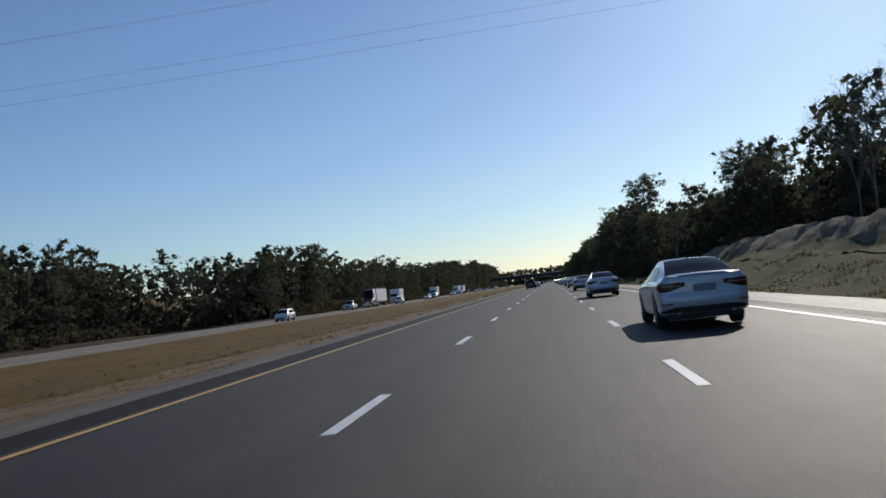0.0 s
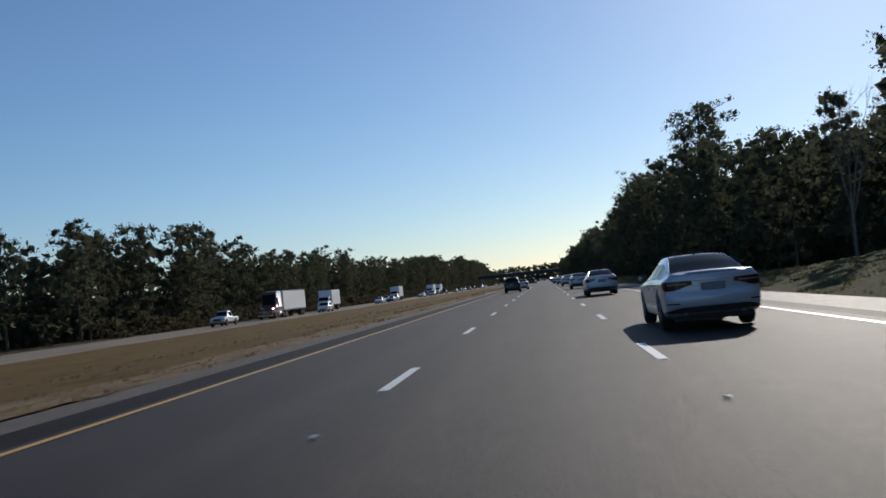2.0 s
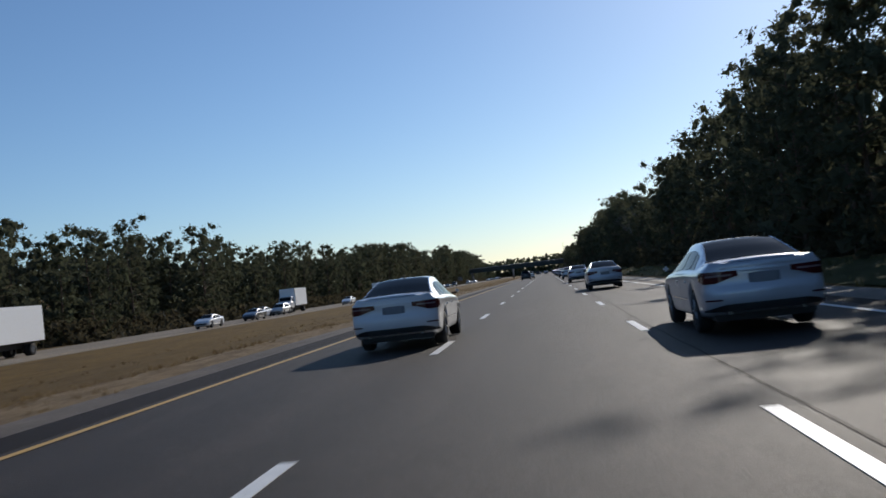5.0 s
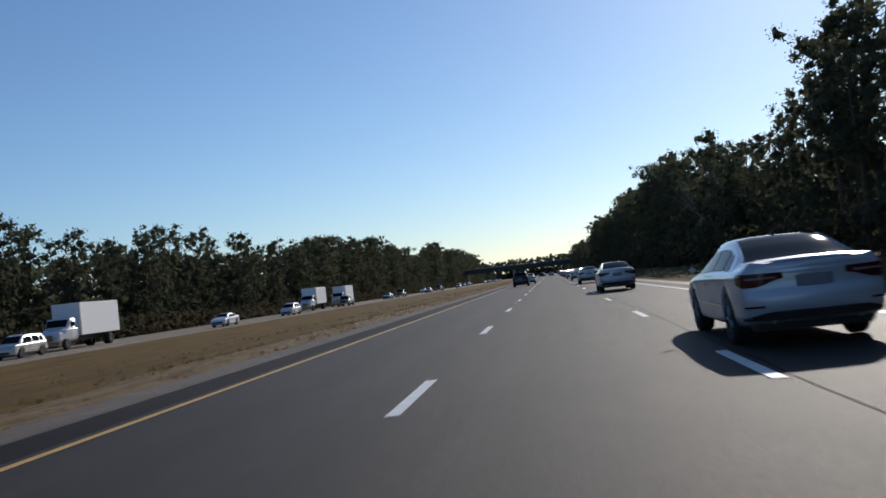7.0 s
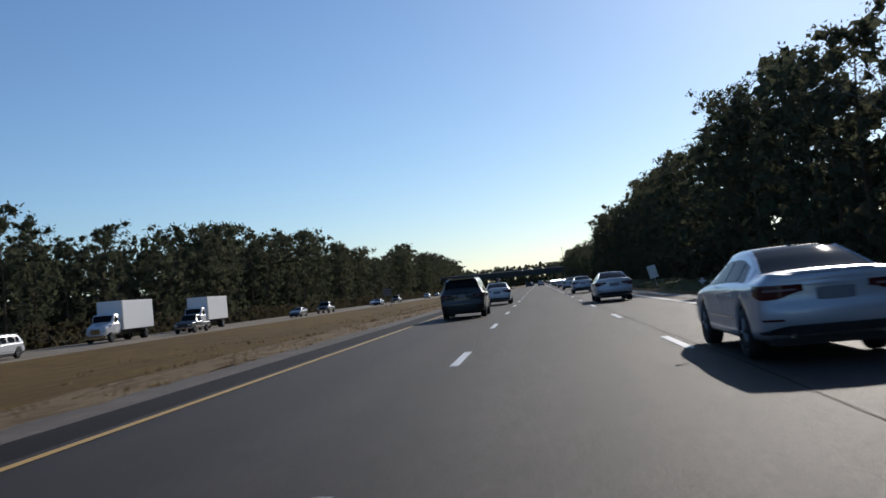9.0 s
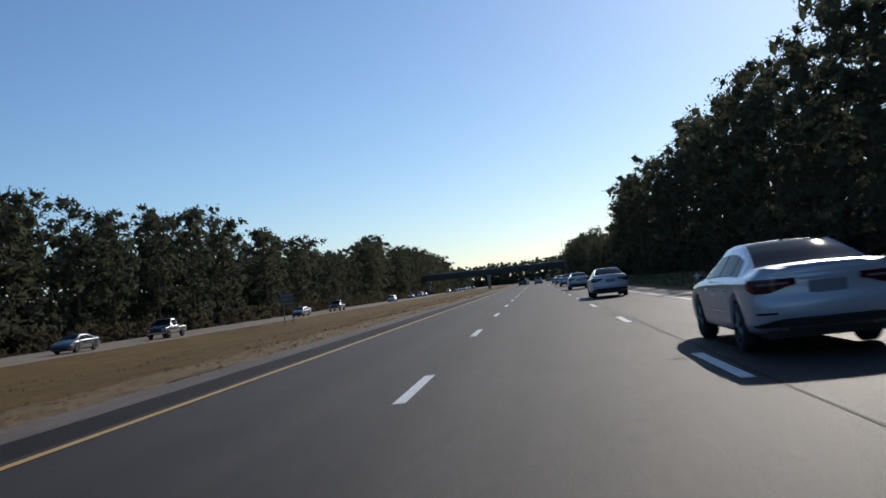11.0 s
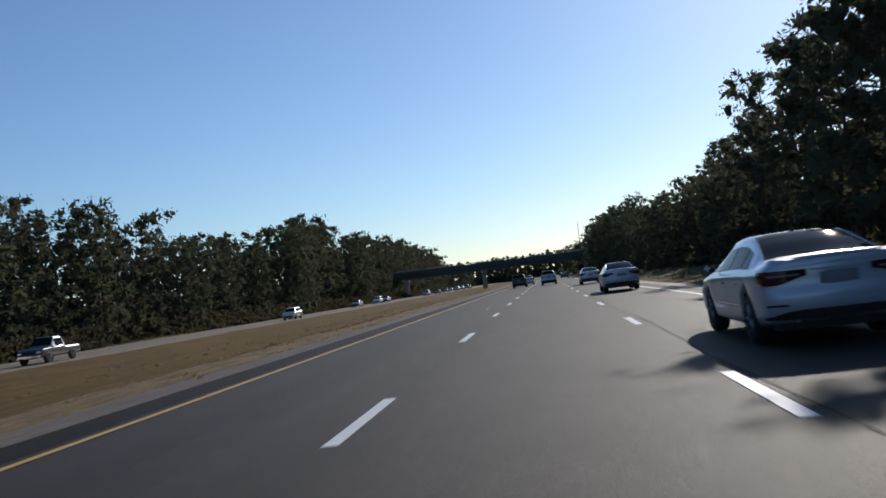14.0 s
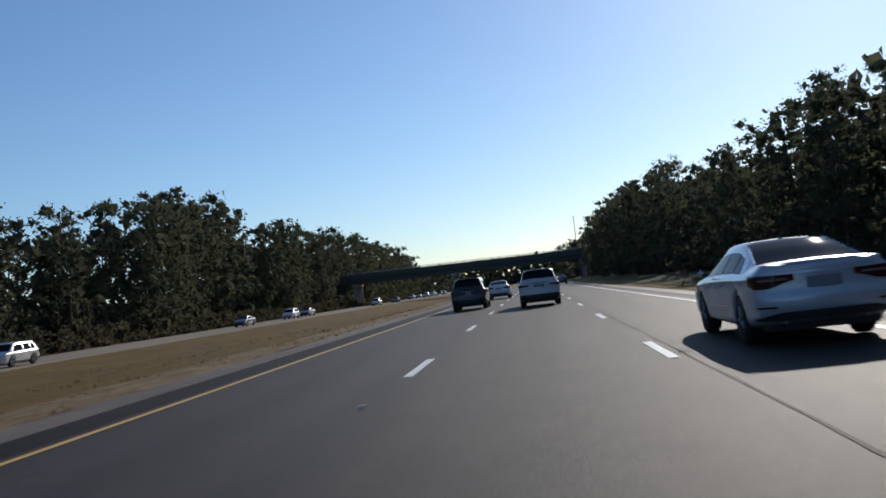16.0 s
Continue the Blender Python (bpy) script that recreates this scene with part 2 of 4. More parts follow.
def tube(bm, a, b, r0, r1=None, seg=8):
    a, b = Vector(a), Vector(b)
    d = b - a
    m = Matrix.Translation((a + b) / 2) @ d.to_track_quat("Z", "Y").to_matrix().to_4x4()
    bmesh.ops.create_cone(bm, cap_ends=True, segments=seg, radius1=r0, radius2=r0 if r1 is None else r1, depth=d.length, matrix=m)
    return bm


def strip_sheet(name, xs, y0, y1, step, height, material, x_of=None):
    """A sheet along the road through the stations xs; height(x, y) gives z."""
    ny = max(2, int((y1 - y0) / step) + 1)
    ys = np.linspace(y0, y1, ny)
    verts = [((x_of(x, y) if x_of else x), y, height(x, y)) for y in ys for x in xs]
    k = len(xs)
    faces = [(j * k + i, j * k + i + 1, (j + 1) * k + i + 1, (j + 1) * k + i) for j in range(ny - 1) for i in range(k - 1)]
    return mesh_object(name, verts, faces, material, True)


# ---- the lie of the land ----
Y_START, Y_END = -120.0, 2200.0


def ease(v, a, b):
    t = min(1.0, max(0.0, (v - a) / (b - a)))
    return t * t * (3 - 2 * t)


def edge_x(y):
    """The white edge line beside the outer lane."""
    return 7.45 - 0.6 * ease(y, 120, 320)


def land(x, y):
    """Height of the ground."""
    if -31.2 < x < -5.4:
        u = min(1.0, max(0.0, (-8.4 - x) / 22.6))
        return -0.03 - 0.72 * u - 0.55 * math.sin(math.pi * u) ** 1.4 + 0.06 * noise.noise((x * 0.4, y * 0.15, 0))
    if x <= -43.3:
        k = ease(-x, 43.3, 50)
        # the 9 m rise is an added, hidden hill that blocks sky between trunks
        return -0.80 - 0.2 * k + 0.5 * k * noise.noise((x * 0.05, y * 0.03, 3)) + 9.0 * ease(-x, 78, 118)
    if x < -20:
        return -0.80
    if x > 10.2:
        w = 1 - ease(y, 78, 132)
        bank = w * (1.3 * ease(x, 10.6, 15.5) + 1.65 * ease(x, 15.5, 18.6) + 3.2 * ease(x, 18.6, 55))
        # the last 6 m are likewise an unseen hill added against sky gaps
        flat = (1 - w) * (0.35 * ease(x, 11, 16) + 2.0 * ease(x, 18, 60) + 6.0 * ease(x, 42, 70))
        rough = ease(x, 11, 16) * (0.25 + 0.25 * w) * noise.noise((x * 0.28, y * 0.16, 7)) + 0.15 * ease(x, 10.6, 12) * noise.noise((x * 0.9, y * 0.9, 2))
        return -0.05 + bank + flat + rough
    return -0.06


def land_far(x, y):
    """The bare ground, which lies under the grass and the rock of the bank."""
    return land(x, y) - (0.3 if 10.3 < x < 19.9 and y < 112 else 0.12 if 10.3 < x < 15 else 0.0)


xs_near = [-1500, -600, -300, -180, -120, -110, -102, -96, -90, -84, -79, -76, -66, -60, -55, -51, -48, -46, -44.6, -43.5] + [-31.0 + 1.05 * i for i in range(25)] + [-5.0, 0, 4, 9.0, 10.1] + [10.6 + 0.7 * i for i in range(22)] + [27, 30, 34, 40, 45, 50, 56, 62, 70, 80, 120, 220, 500, 1500]
ground = strip_sheet("ground", xs_near, -150, 2400, 4.5, land_far, M_GROUND)
tagged(ground, "dry brown winter grass and forest floor beside the motorway", "ground", kind="structure")


def slab(name, x0, x1, z, material, label, category, right=None, depth=0.22, x_cut=None):
    bm = bmesh.new()
    ys = np.arange(Y_START, Y_END + 1, 20.0)
    rows = []
    for y in ys:
        xr = right(y) if right else x1
        rows.append([bm.verts.new(p) for p in ((x0, y, z - depth), (x0, y, z), (xr, y, z), (xr, y, z - depth))])
    for a, b in zip(rows, rows[1:]):
        for i in range(3):
            bm.faces.new((a[i], a[i + 1], b[i + 1], b[i]))
    ob = link_bm(name, bm, material)
    return tagged(ob, label, category, kind="structure")


slab("road", -4.46, 7.9, 0.0, M_ROAD, "grey asphalt carriageway with dashed lane lines", "road", right=lambda y: edge_x(y) + 0.42)
slab("shoulder_inner", -5.4, -4.46, -0.004, M_INNER, "pale paved strip beside the median", "shoulder")
slab("shoulder_dark", -4.45, -3.62, 0.004, M_SHOULDER, "dark asphalt inner shoulder beside the yellow line", "shoulder", depth=0.1)
slab("shoulder_outer", 6.6, 10.1, -0.006, M_PALE, "pale paved outer shoulder", "shoulder", right=lambda y: edge_x(y) + 2.6 - 0.9 * ease(y, 120, 320))
slab("shoulder_seam", 6.9, 8.3, -0.002, M_SHOULDER, "dark worn strip between lane and outer shoulder", "shoulder", right=lambda y: edge_x(y) + 0.95, depth=0.1)
slab("opposite_road", -43.4, -30.9, -0.72, M_OPPOSITE, "pale opposite carriageway beyond the grass median", "road")


def ragged_strip(name, x0, x1, lift, material, label, seed, y0=-100, y1=1000):
    """A strip of grass with wavering edges that lies on the ground."""
    def xo(x, y):
        u = (x - x0) / (x1 - x0)
        e = 0.35 * noise.noise((seed, y * 0.5, u * 2)) + 0.25 * noise.noise((seed, y * 2.1, u * 3))
        return x + e * (0.25 + u if x1 > x0 else 1)
    xs = [x0 + (x1 - x0) * i / 4 for i in range(5)]
    ob = strip_sheet(name, xs, y0, y1, 0.9, lambda x, y: land(min(x, -5.5) if x < 0 else max(x, 10.25), y) + lift * (1 if 0.01 < (x - x0) / (x1 - x0) < 0.99 else 0.2), material, xo)
    return tagged(ob, label, "grass", kind="structure")


ragged_strip("verge_median", -5.38, -7.15, 0.05, M_TAN, "bleached tan grass along the median edge", 1.7)
ragged_strip("verge_outer", 10.2, 15.4, 0.035, M_GREEN, "short green and brown grass beside the outer shoulder", 5.1)
ragged_strip("bank_slope", 14.6, 17.0, 0.07, M_GREEN, "green winter grass on the foot of the cutting", 9.3, -100, 118)
cutting = strip_sheet("cutting", [16.4 + 0.25 * i for i in range(15)], -110, 118, 0.6, lambda x, y: land(x, y) + 0.03 * (1 if 16.5 < x < 19.8 else -5) + (1 - ease(y, 80, 115)) * (0.2 * max(0, noise.noise((x * 0.6, y * 0.3, 1))) + 0.16 * noise.noise((x * 1.8, y * 0.9, 4)) + 0.10 * noise.noise((x * 3.5, y * 2.5, 6))) - 0.2 * ease(y, 85, 118), M_CUT)
tagged(cutting, "eroded clay and rock face of the roadside cutting", "embankment", kind="structure")
litter = strip_sheet("forest_floor", [15.6 + 1.5 * i for i in range(8)], 100, 1000, 3.0, lambda x, y: land(x, y) + 0.03 * (1 if 15.7 < x < 25 else -2) - 0.3 * (1 - ease(y, 100, 130)), M_LITTER)
tagged(litter, "dark needle litter at the forest edge", "ground", kind="structure")
litter2 = strip_sheet("forest_floor_opposite", [-78 + 2.5 * i for i in range(14)], -100, 1000, 4.0, lambda x, y: land(x, y) + 0.04 * (1 if -77 < x < -46 else -3), M_LITTER)
tagged(litter2, "dark forest floor beyond the opposite carriageway", "ground", kind="structure")


# ---- road markings ----
def line(name, x, y0, y1, width, material, label, x_fn=None):
    bm = bmesh.new()
    ys = np.arange(y0, y1 + 1, 12.0)
    rows = []
    for y in ys:
        c = x_fn(y) if x_fn else x
        rows.append([bm.verts.new((c + s * width / 2, y, 0.0075)) for s in (-1, 1)])
    for a, b in zip(rows, rows[1:]):
        bm.faces.new((a[0], a[1], b[1], b[0]))
    return tagged(link_bm(name, bm, material), label, "road marking", kind="structure")


line("yellow_line", -3.38, Y_START, Y_END, 0.13, M_YELLOW_LINE, "solid yellow line along the inner shoulder")
line("edge_line", 0, Y_START, Y_END, 0.15, M_WHITE_LINE, "solid white edge line of the outer lane", edge_x)
opp = line("opposite_edge_line", -32.2, Y_START, Y_END, 0.15, M_YELLOW_LINE, "yellow edge line of the opposite carriageway")
opp.location.z = -0.722
dash_me = bpy.data.meshes.new("dash")
bm = bmesh.new()
box(bm, -0.075, 0.075, 0, 3.05, 0.0, 0.0065, 0.002)
bm.to_mesh(dash_me)
bm.free()
dash_me.materials.append(M_WHITE_LINE)
bm = bmesh.new()
prev = None
for y in np.arange(150, 720, 1.3):
    x = 3.92 + 0.10 * noise.noise((0.3, y * 0.12, 0)) + 0.05 * noise.noise((0.3, y * 0.7, 4))
    w = 0.014 + 0.02 * abs(noise.noise((0.9, y * 0.5, 8)))
    row = [bm.verts.new((x - w, y, 0.005)), bm.verts.new((x + w, y, 0.005))]
    if prev:
        bm.faces.new((prev[0], prev[1], row[1], row[0]))
    prev = row
tagged(link_bm("tar_seam", bm, M_SHOULDER), "thin dark tar-filled crack along the lane joint", "road crack", kind="structure")
lane_lines = tagged(new("lane_line"), "row of white dashes between two lanes", "road marking", kind="structure")
lane_lines_outer = tagged(new("lane_line"), "row of white dashes beside the outer lane", "road marking", kind="structure")
for k in range(-6, 130):
    y = 8.41 + 12.19 * k
    o = new("dash", dash_me)
    o.parent, o.location = lane_lines, (0, y, 0.002)
    o = new("dash", dash_me)
    o.parent, o.location = lane_lines_outer, (3.65 + 0.07 * ease(y, 110, 230), y + 1.3 - 2.5 * min(1.2, max(0.0, y / 560)), 0.002)


# ---- vehicles ----
def wheel(parent, x, y, r, w):
    s = 1 if x > 0 else -1
    bm = bmesh.new()
    prof = [(0.62, 0.5), (0.9, 0.5), (0.985, 0.38), (1.0, 0.2), (1.0, -0.2), (0.985, -0.38), (0.9, -0.5), (0.62, -0.5)]
    n = 22
    rings = [[bm.verts.new((x + b * w, y + r * a * math.cos(2 * math.pi * i / n), r + r * a * math.sin(2 * math.pi * i / n))) for i in range(n)] for a, b in prof]
    for p, q in zip(rings, rings[1:]):
        for i in range(n):
            bm.faces.new((p[i], p[(i + 1) % n], q[(i + 1) % n], q[i]))
    wh = part("wheel", bm, M_TYRE, parent, smooth=True)
    bm = bmesh.new()
    m = Matrix.Translation((x + s * w * 0.18, y, r)) @ Matrix.Rotation(math.pi / 2, 4, "Y")
    bmesh.ops.create_cone(bm, cap_ends=True, segments=20, radius1=r * 0.6, radius2=r * 0.6, depth=w * 0.4, matrix=m)
    for i in range(5):
        a = 2 * math.pi * i / 5
        c = Vector((x + s * w * 0.42, y, r))
        d = Vector((0, math.cos(a), math.sin(a)))
        tube(bm, c, c + d * r * 0.58, r * 0.10, r * 0.07, 5)
    part("rim", bm, M_RIM, wh)
    return wh


class Shell:
    """A car body from stations along its length: y, floor, belt and top heights, half widths at sill, belt and top."""

    def __init__(self, stations, smooth=0.06, n=110, tail=0.0, wells=()):
        st = np.array(stations, float)
        ys = np.linspace(st[0, 0], st[-1, 0], n)
        raw = np.array([np.interp(ys, st[:, 0], st[:, k]) for k in range(1, st.shape[1])])
        step = ys[1] - ys[0]
        kk = max(1, int(smooth / step))
        pad = np.pad(raw, ((0, 0), (kk, kk)), mode="edge")
        self.p = np.array([np.convolve(r, np.ones(2 * kk + 1) / (2 * kk + 1), mode="valid") for r in pad])
        self.ys = ys
        self.tail = tail
        self.wells = wells

    def at(self, y):
        return [float(np.interp(y, self.ys, r)) for r in self.p]

    def half(self, y):
        """Half of the cross-section, from the floor's middle to the roof's middle."""
        zb, zs, zt, wb, ws, wt = self.at(y)
        lo, hi = zb + 0.05, zs - 0.09
        pts = [(0, zb), (wb * 0.86, zb), (wb * 0.97, lo)]
        for f in (0.14, 0.28, 0.42, 0.56, 0.70, 0.85, 1.0):
            pts.append((wb + (ws - wb) * math.sin(math.pi / 2 * min(1, f * 1.25)) - 0.012 * abs(f - 0.62), lo + (hi - lo) * f))
        k = min(1, max(0.05, (zt - zs) / 0.4))
        pts += [(ws * 0.985, zs - 0.045), (ws * 0.96, zs - 0.012), (ws * 0.925, zs + 0.01 * (zt > zs + 0.1))]
        pts += [(wt + (0.02 if zt > zs + 0.2 else 0), zt - 0.085 * k), (wt * 0.96, zt - 0.022), (wt * 0.7, zt), (0, zt + 0.012)]
        return pts

    BELT = 12

    def shift(self, y, z):
        """The tail's profile: bumper and boot lid stand out, the plate's face lies back."""
        if not self.tail:
            return y
        fade = 1 - ease(y, self.ys[0] + 0.12, self.ys[0] + 0.6)
        return y - self.tail * fade * (1.0 - ease(z, 0.62, 0.74) + 0.55 * ease(z, 0.93, 1.06) - 0.6 * (1 - ease(z, 0.28, 0.46)))

    def width(self, y, z):
        h = self.half(y)[1:self.BELT + 1]
        return float(np.interp(z, [p[1] for p in h], [p[0] for p in h]))

    def body(self):
        bm = bmesh.new()
        rows = []
        for y in self.ys:
            h = self.half(y)
            ring = [(x, z) for x, z in h] + [(-x, z) for x, z in reversed(h[1:-1])]
            row = []
            for x, z in ring:
                yy = self.shift(y, z)
                for wy, wz, wr in self.wells:
                    d = math.hypot(yy - wy, z - wz)
                    if abs(x) > 0.5 and z < wz + wr + 0.1:
                        if abs(d - wr) < 0.028:
                            yy, z = wy + (yy - wy) * wr / d, wz + (z - wz) * wr / d
                        elif d < wr:
                            x = math.copysign(0.58, x)
                row.append(bm.verts.new((x, yy, z)))
            rows.append(row)
        k = len(rows[0])
        for a, b in zip(rows, rows[1:]):
            for i in range(k):
                bm.faces.new((a[i], a[(i + 1) % k], b[(i + 1) % k], b[i]))
        for row in (rows[0], rows[-1]):
            m = k // 2
            bm.faces.new((row[0], row[1], row[k - 1]))
            bm.faces.new((row[m], row[m + 1], row[m - 1]))
            for i in range(1, m - 1):
                bm.faces.new((row[i], row[i + 1], row[k - i - 1], row[k - i]))
        return bm

    def side(self, s, y0, y1, lo=0.08, hi=0.92, lift=0.008, slant=(0.0, 0.0)):
        """A pane on the flank between belt and roof; slant leans its two ends."""
        bm = bmesh.new()
        rows = []
        for v in np.linspace(0, 1, 9):
            row = []
            for u in (lo, (lo + hi) / 2, hi):
                g = (u - lo) / (hi - lo)
                y = (y0 + slant[0] * g) * (1 - v) + (y1 + slant[1] * g) * v
                (xa, za), (xb, zb) = self.half(y)[self.BELT:self.BELT + 2]
                row.append(bm.verts.new((s * (xa + (xb - xa) * u + lift), y, za + (zb - za) * u)))
            rows.append(row)
        for a, b in zip(rows, rows[1:]):
            for i in range(2):
                bm.faces.new((a[i], b[i], b[i + 1], a[i + 1]))
        return bm

    def top(self, y0, y1, w=0.94, lift=0.008):
        """A pane over the roofline, such as a windscreen."""
        bm = bmesh.new()
        rows = []
        for y in np.linspace(y0, y1, 12):
            zt, wt = self.at(y)[2], self.at(y)[5]
            dz = (self.at(y + 0.02)[2] - self.at(y - 0.02)[2]) / 0.04
            nl = math.hypot(1, dz)
            rows.append([bm.verts.new((wt * w * u, self.shift(y, zt) - lift * dz / nl, (zt + 0.012 - 0.017 * abs(u) - (0.017 * max(0, abs(u) - 0.7) / 0.3)) + lift / nl)) for u in (-1, -0.7, -0.35, 0, 0.35, 0.7, 1)])
        for a, b in zip(rows, rows[1:]):
            for i in range(6):
                bm.faces.new((a[i], a[i + 1], b[i + 1], b[i]))
        return bm

    def flank(self, s, y0, y1, za, zb, lift=0.006, u_n=3):
        """A patch on the lower flank."""
        bm = bmesh.new()
        rows = []
        for y in np.linspace(y0, y1, 7):
            rows.append([bm.verts.new((s * (self.width(y, z) + lift), y, z)) for z in np.linspace(za, zb, u_n)])
        for a, b in zip(rows, rows[1:]):
            for i in range(u_n - 1):
                bm.faces.new((a[i], b[i], b[i + 1], a[i + 1]))
        return bm

    def wrap(self, s, x0, y1, low, high, lift=0.010, n=18, m=4):
        """A band that runs from x0 on the tail round its corner to y1 on the flank; low(u) and high(u) bound it."""
        bm = bmesh.new()
        ya = self.ys[0]
        grid = []
        for i in range(n + 1):
            u = i / n
            col = []
            for j in range(m + 1):
                z = low(u) + (high(u) - low(u)) * j / m
                xa = self.width(ya, z)
                path = [(x0, ya), (xa, ya)] + [(self.width(y, z), y) for y in np.linspace(ya + 0.01, y1, 26)]
                seg = [0.0]
                for p, q in zip(path, path[1:]):
                    seg.append(seg[-1] + math.hypot(q[0] - p[0], q[1] - p[1]))
                t = u * seg[-1]
                x, y = float(np.interp(t, seg, [p[0] for p in path])), float(np.interp(t, seg, [p[1] for p in path]))
                e = 0.03
                ex = float(np.interp(t + e, seg, [p[0] for p in path])) - float(np.interp(t - e, seg, [p[0] for p in path]))
                ey = float(np.interp(t + e, seg, [p[1] for p in path])) - float(np.interp(t - e, seg, [p[1] for p in path]))
                g = math.hypot(ex, ey) or 1.0
                col.append(bm.verts.new((s * (x + lift * ey / g), self.shift(y, z) - lift * ex / g, z)))
            grid.append(col)
        for a, b in zip(grid, grid[1:]):
            for j in range(m):
                bm.faces.new((a[j], b[j], b[j + 1], a[j + 1]))
        return bm


def car(kind, paint, label, category, fine=90):
    """A passenger car facing +y, its origin on the road under the middle of the rear axle."""
    root = tagged(new(kind), label, category)
    suv = category == "suv"
    if suv:
        L, W, belt, roof, wr = 4.55, 0.92, 1.06, 1.66, 0.36
        ya, yb, axle = -0.92, 3.63, 2.66
        st = [(ya, 0.46, 0.96, 1.02, 0.60, 0.62, 0.52), (ya + 0.02, 0.42, 0.99, 1.05, 0.74, 0.76, 0.66), (ya + 0.06, 0.36, 1.02, 1.10, 0.83, 0.86, 0.74), (ya + 0.14, 0.30, 1.04, 1.20, 0.87, 0.90, 0.74),
              (ya + 0.24, 0.27, belt, 1.36, 0.88, W, 0.71), (ya + 0.42, 0.25, belt, roof - 0.08, 0.88, W, 0.66), (ya + 0.62, 0.25, belt, roof - 0.01, 0.88, W, 0.65), (1.4, 0.25, belt - 0.04, roof + 0.02, 0.88, W, 0.66), (2.0, 0.25, belt - 0.05, roof - 0.06, 0.88, W, 0.66),
              (2.75, 0.25, belt - 0.05, 1.06, 0.88, W, 0.78), (3.3, 0.27, 0.98, 1.0, 0.87, 0.9, 0.76), (yb - 0.12, 0.28, 0.86, 0.88, 0.84, 0.86, 0.7), (yb, 0.36, 0.66, 0.68, 0.72, 0.74, 0.6)]
        rw, ws = (ya + 0.17, ya + 0.46), (2.05, 2.7)
        panes = [(ya + 0.52, 0.10, (0.06, 0.0)), (0.17, 1.02, (0.0, 0.0)), (1.09, 2.42, (0.0, -0.42))]
    else:
        L, W, belt, roof, wr = 4.9, 0.91, 0.955, 1.415, 0.335
        ya, yb, axle = -1.08, 3.82, 2.82
        st = [(ya, 0.47, 0.96, 1.055, 0.58, 0.60, 0.52), (ya + 0.02, 0.41, 0.97, 1.075, 0.72, 0.74, 0.66), (ya + 0.06, 0.36, 0.98, 1.085, 0.81, 0.835, 0.73), (ya + 0.14, 0.31, 0.985, 1.09, 0.86, 0.88, 0.765), (ya + 0.30, 0.26, 0.98, 1.085, 0.885, 0.90, 0.775),
              (ya + 0.52, 0.24, 0.97, 1.075, 0.885, W, 0.765), (-0.44, 0.23, 0.965, 1.09, 0.885, W, 0.735), (0.10, 0.22, belt, 1.265, 0.885, W, 0.645), (0.52, 0.22, belt, 1.378, 0.885, W, 0.59), (0.80, 0.22, belt, 1.408, 0.885, W, 0.575), (1.25, 0.22, belt - 0.01, roof, 0.885, W, 0.575),
              (1.75, 0.22, belt - 0.02, 1.375, 0.885, W, 0.585), (2.72, 0.22, belt - 0.05, 0.985, 0.88, W, 0.73), (3.2, 0.23, 0.86, 0.88, 0.87, 0.9, 0.74), (yb - 0.15, 0.24, 0.70, 0.72, 0.84, 0.86, 0.68), (yb, 0.34, 0.56, 0.58, 0.7, 0.74, 0.58)]
        rw, ws = (-0.43, 0.66), (1.72, 2.6)
        panes = [(-0.02, 0.34, (0.20, 0.06)), (0.43, 1.16, (0.04, 0.0)), (1.23, 2.36, (0.0, -0.55))]
    if not suv:
        W *= 0.965
        st = [(*q[:4], *(0.965 * v for v in q[4:])) for q in st]
    sh = Shell(st, n=fine, tail=0.05, wells=[(0, wr, wr + 0.055), (axle, wr, wr + 0.055)])
    part("body", sh.body(), paint, root, smooth=True)
    part("rear_window", sh.top(*rw, 0.955), M_GLASS, root, "dark tinted rear window", True)
    part("windscreen", sh.top(*ws), M_GLASS, root, "dark windscreen", True)
    for s in (1, -1):
        bm = bmesh.new()
        edge = [Vector((s * sh.at(y)[5] * 0.965, sh.shift(y, sh.at(y)[2]) - 0.004, sh.at(y)[2] - 0.012)) for y in np.linspace(rw[0], rw[1] - 0.04, 7)]
        for p, q in zip(edge, edge[1:]):
            tube(bm, p, q, 0.011, 0.011, 5)
        part("window_trim", bm, M_CHROME if not suv else M_BLACK, root, "bright window edging" if not suv else "")
        for a, b, slant in panes:
            part("side_window", sh.side(s, a, b, 0.07, 0.86, 0.008, slant), M_GLASS, root, "", True)
        for y in (0, axle):
            bm = bmesh.new()
            bmesh.ops.create_cone(bm, cap_ends=False, segments=28, radius1=wr + 0.048, radius2=wr + 0.048, depth=0.30, matrix=Matrix.Translation((s * (W - 0.185), y, wr)) @ Matrix.Rotation(math.pi / 2, 4, "Y"))
            bmesh.ops.create_circle(bm, cap_ends=True, segments=28, radius=wr + 0.048, matrix=Matrix.Translation((s * (W - 0.325), y, wr)) @ Matrix.Rotation(math.pi / 2, 4, "Y"))
            low = [v for v in bm.verts if v.co.z < 0.24]
            for v in low:
                v.co.z = 0.24
            part("wheel_arch", bm, M_BLACK, root, "black wheel arch")
            wheel(root, s * (W - 0.128), y, wr, 0.235)
        # tail lamps wrap round the corners and taper towards the middle
        if suv:
            lamp = part("tail_lamp", sh.wrap(s, 0.46, ya + 0.34, lambda u: 0.88 + 0.04 * (1 - u), lambda u: 0.985 + 0.03 * u), M_TAIL, root, "red tail lamp lens", True)
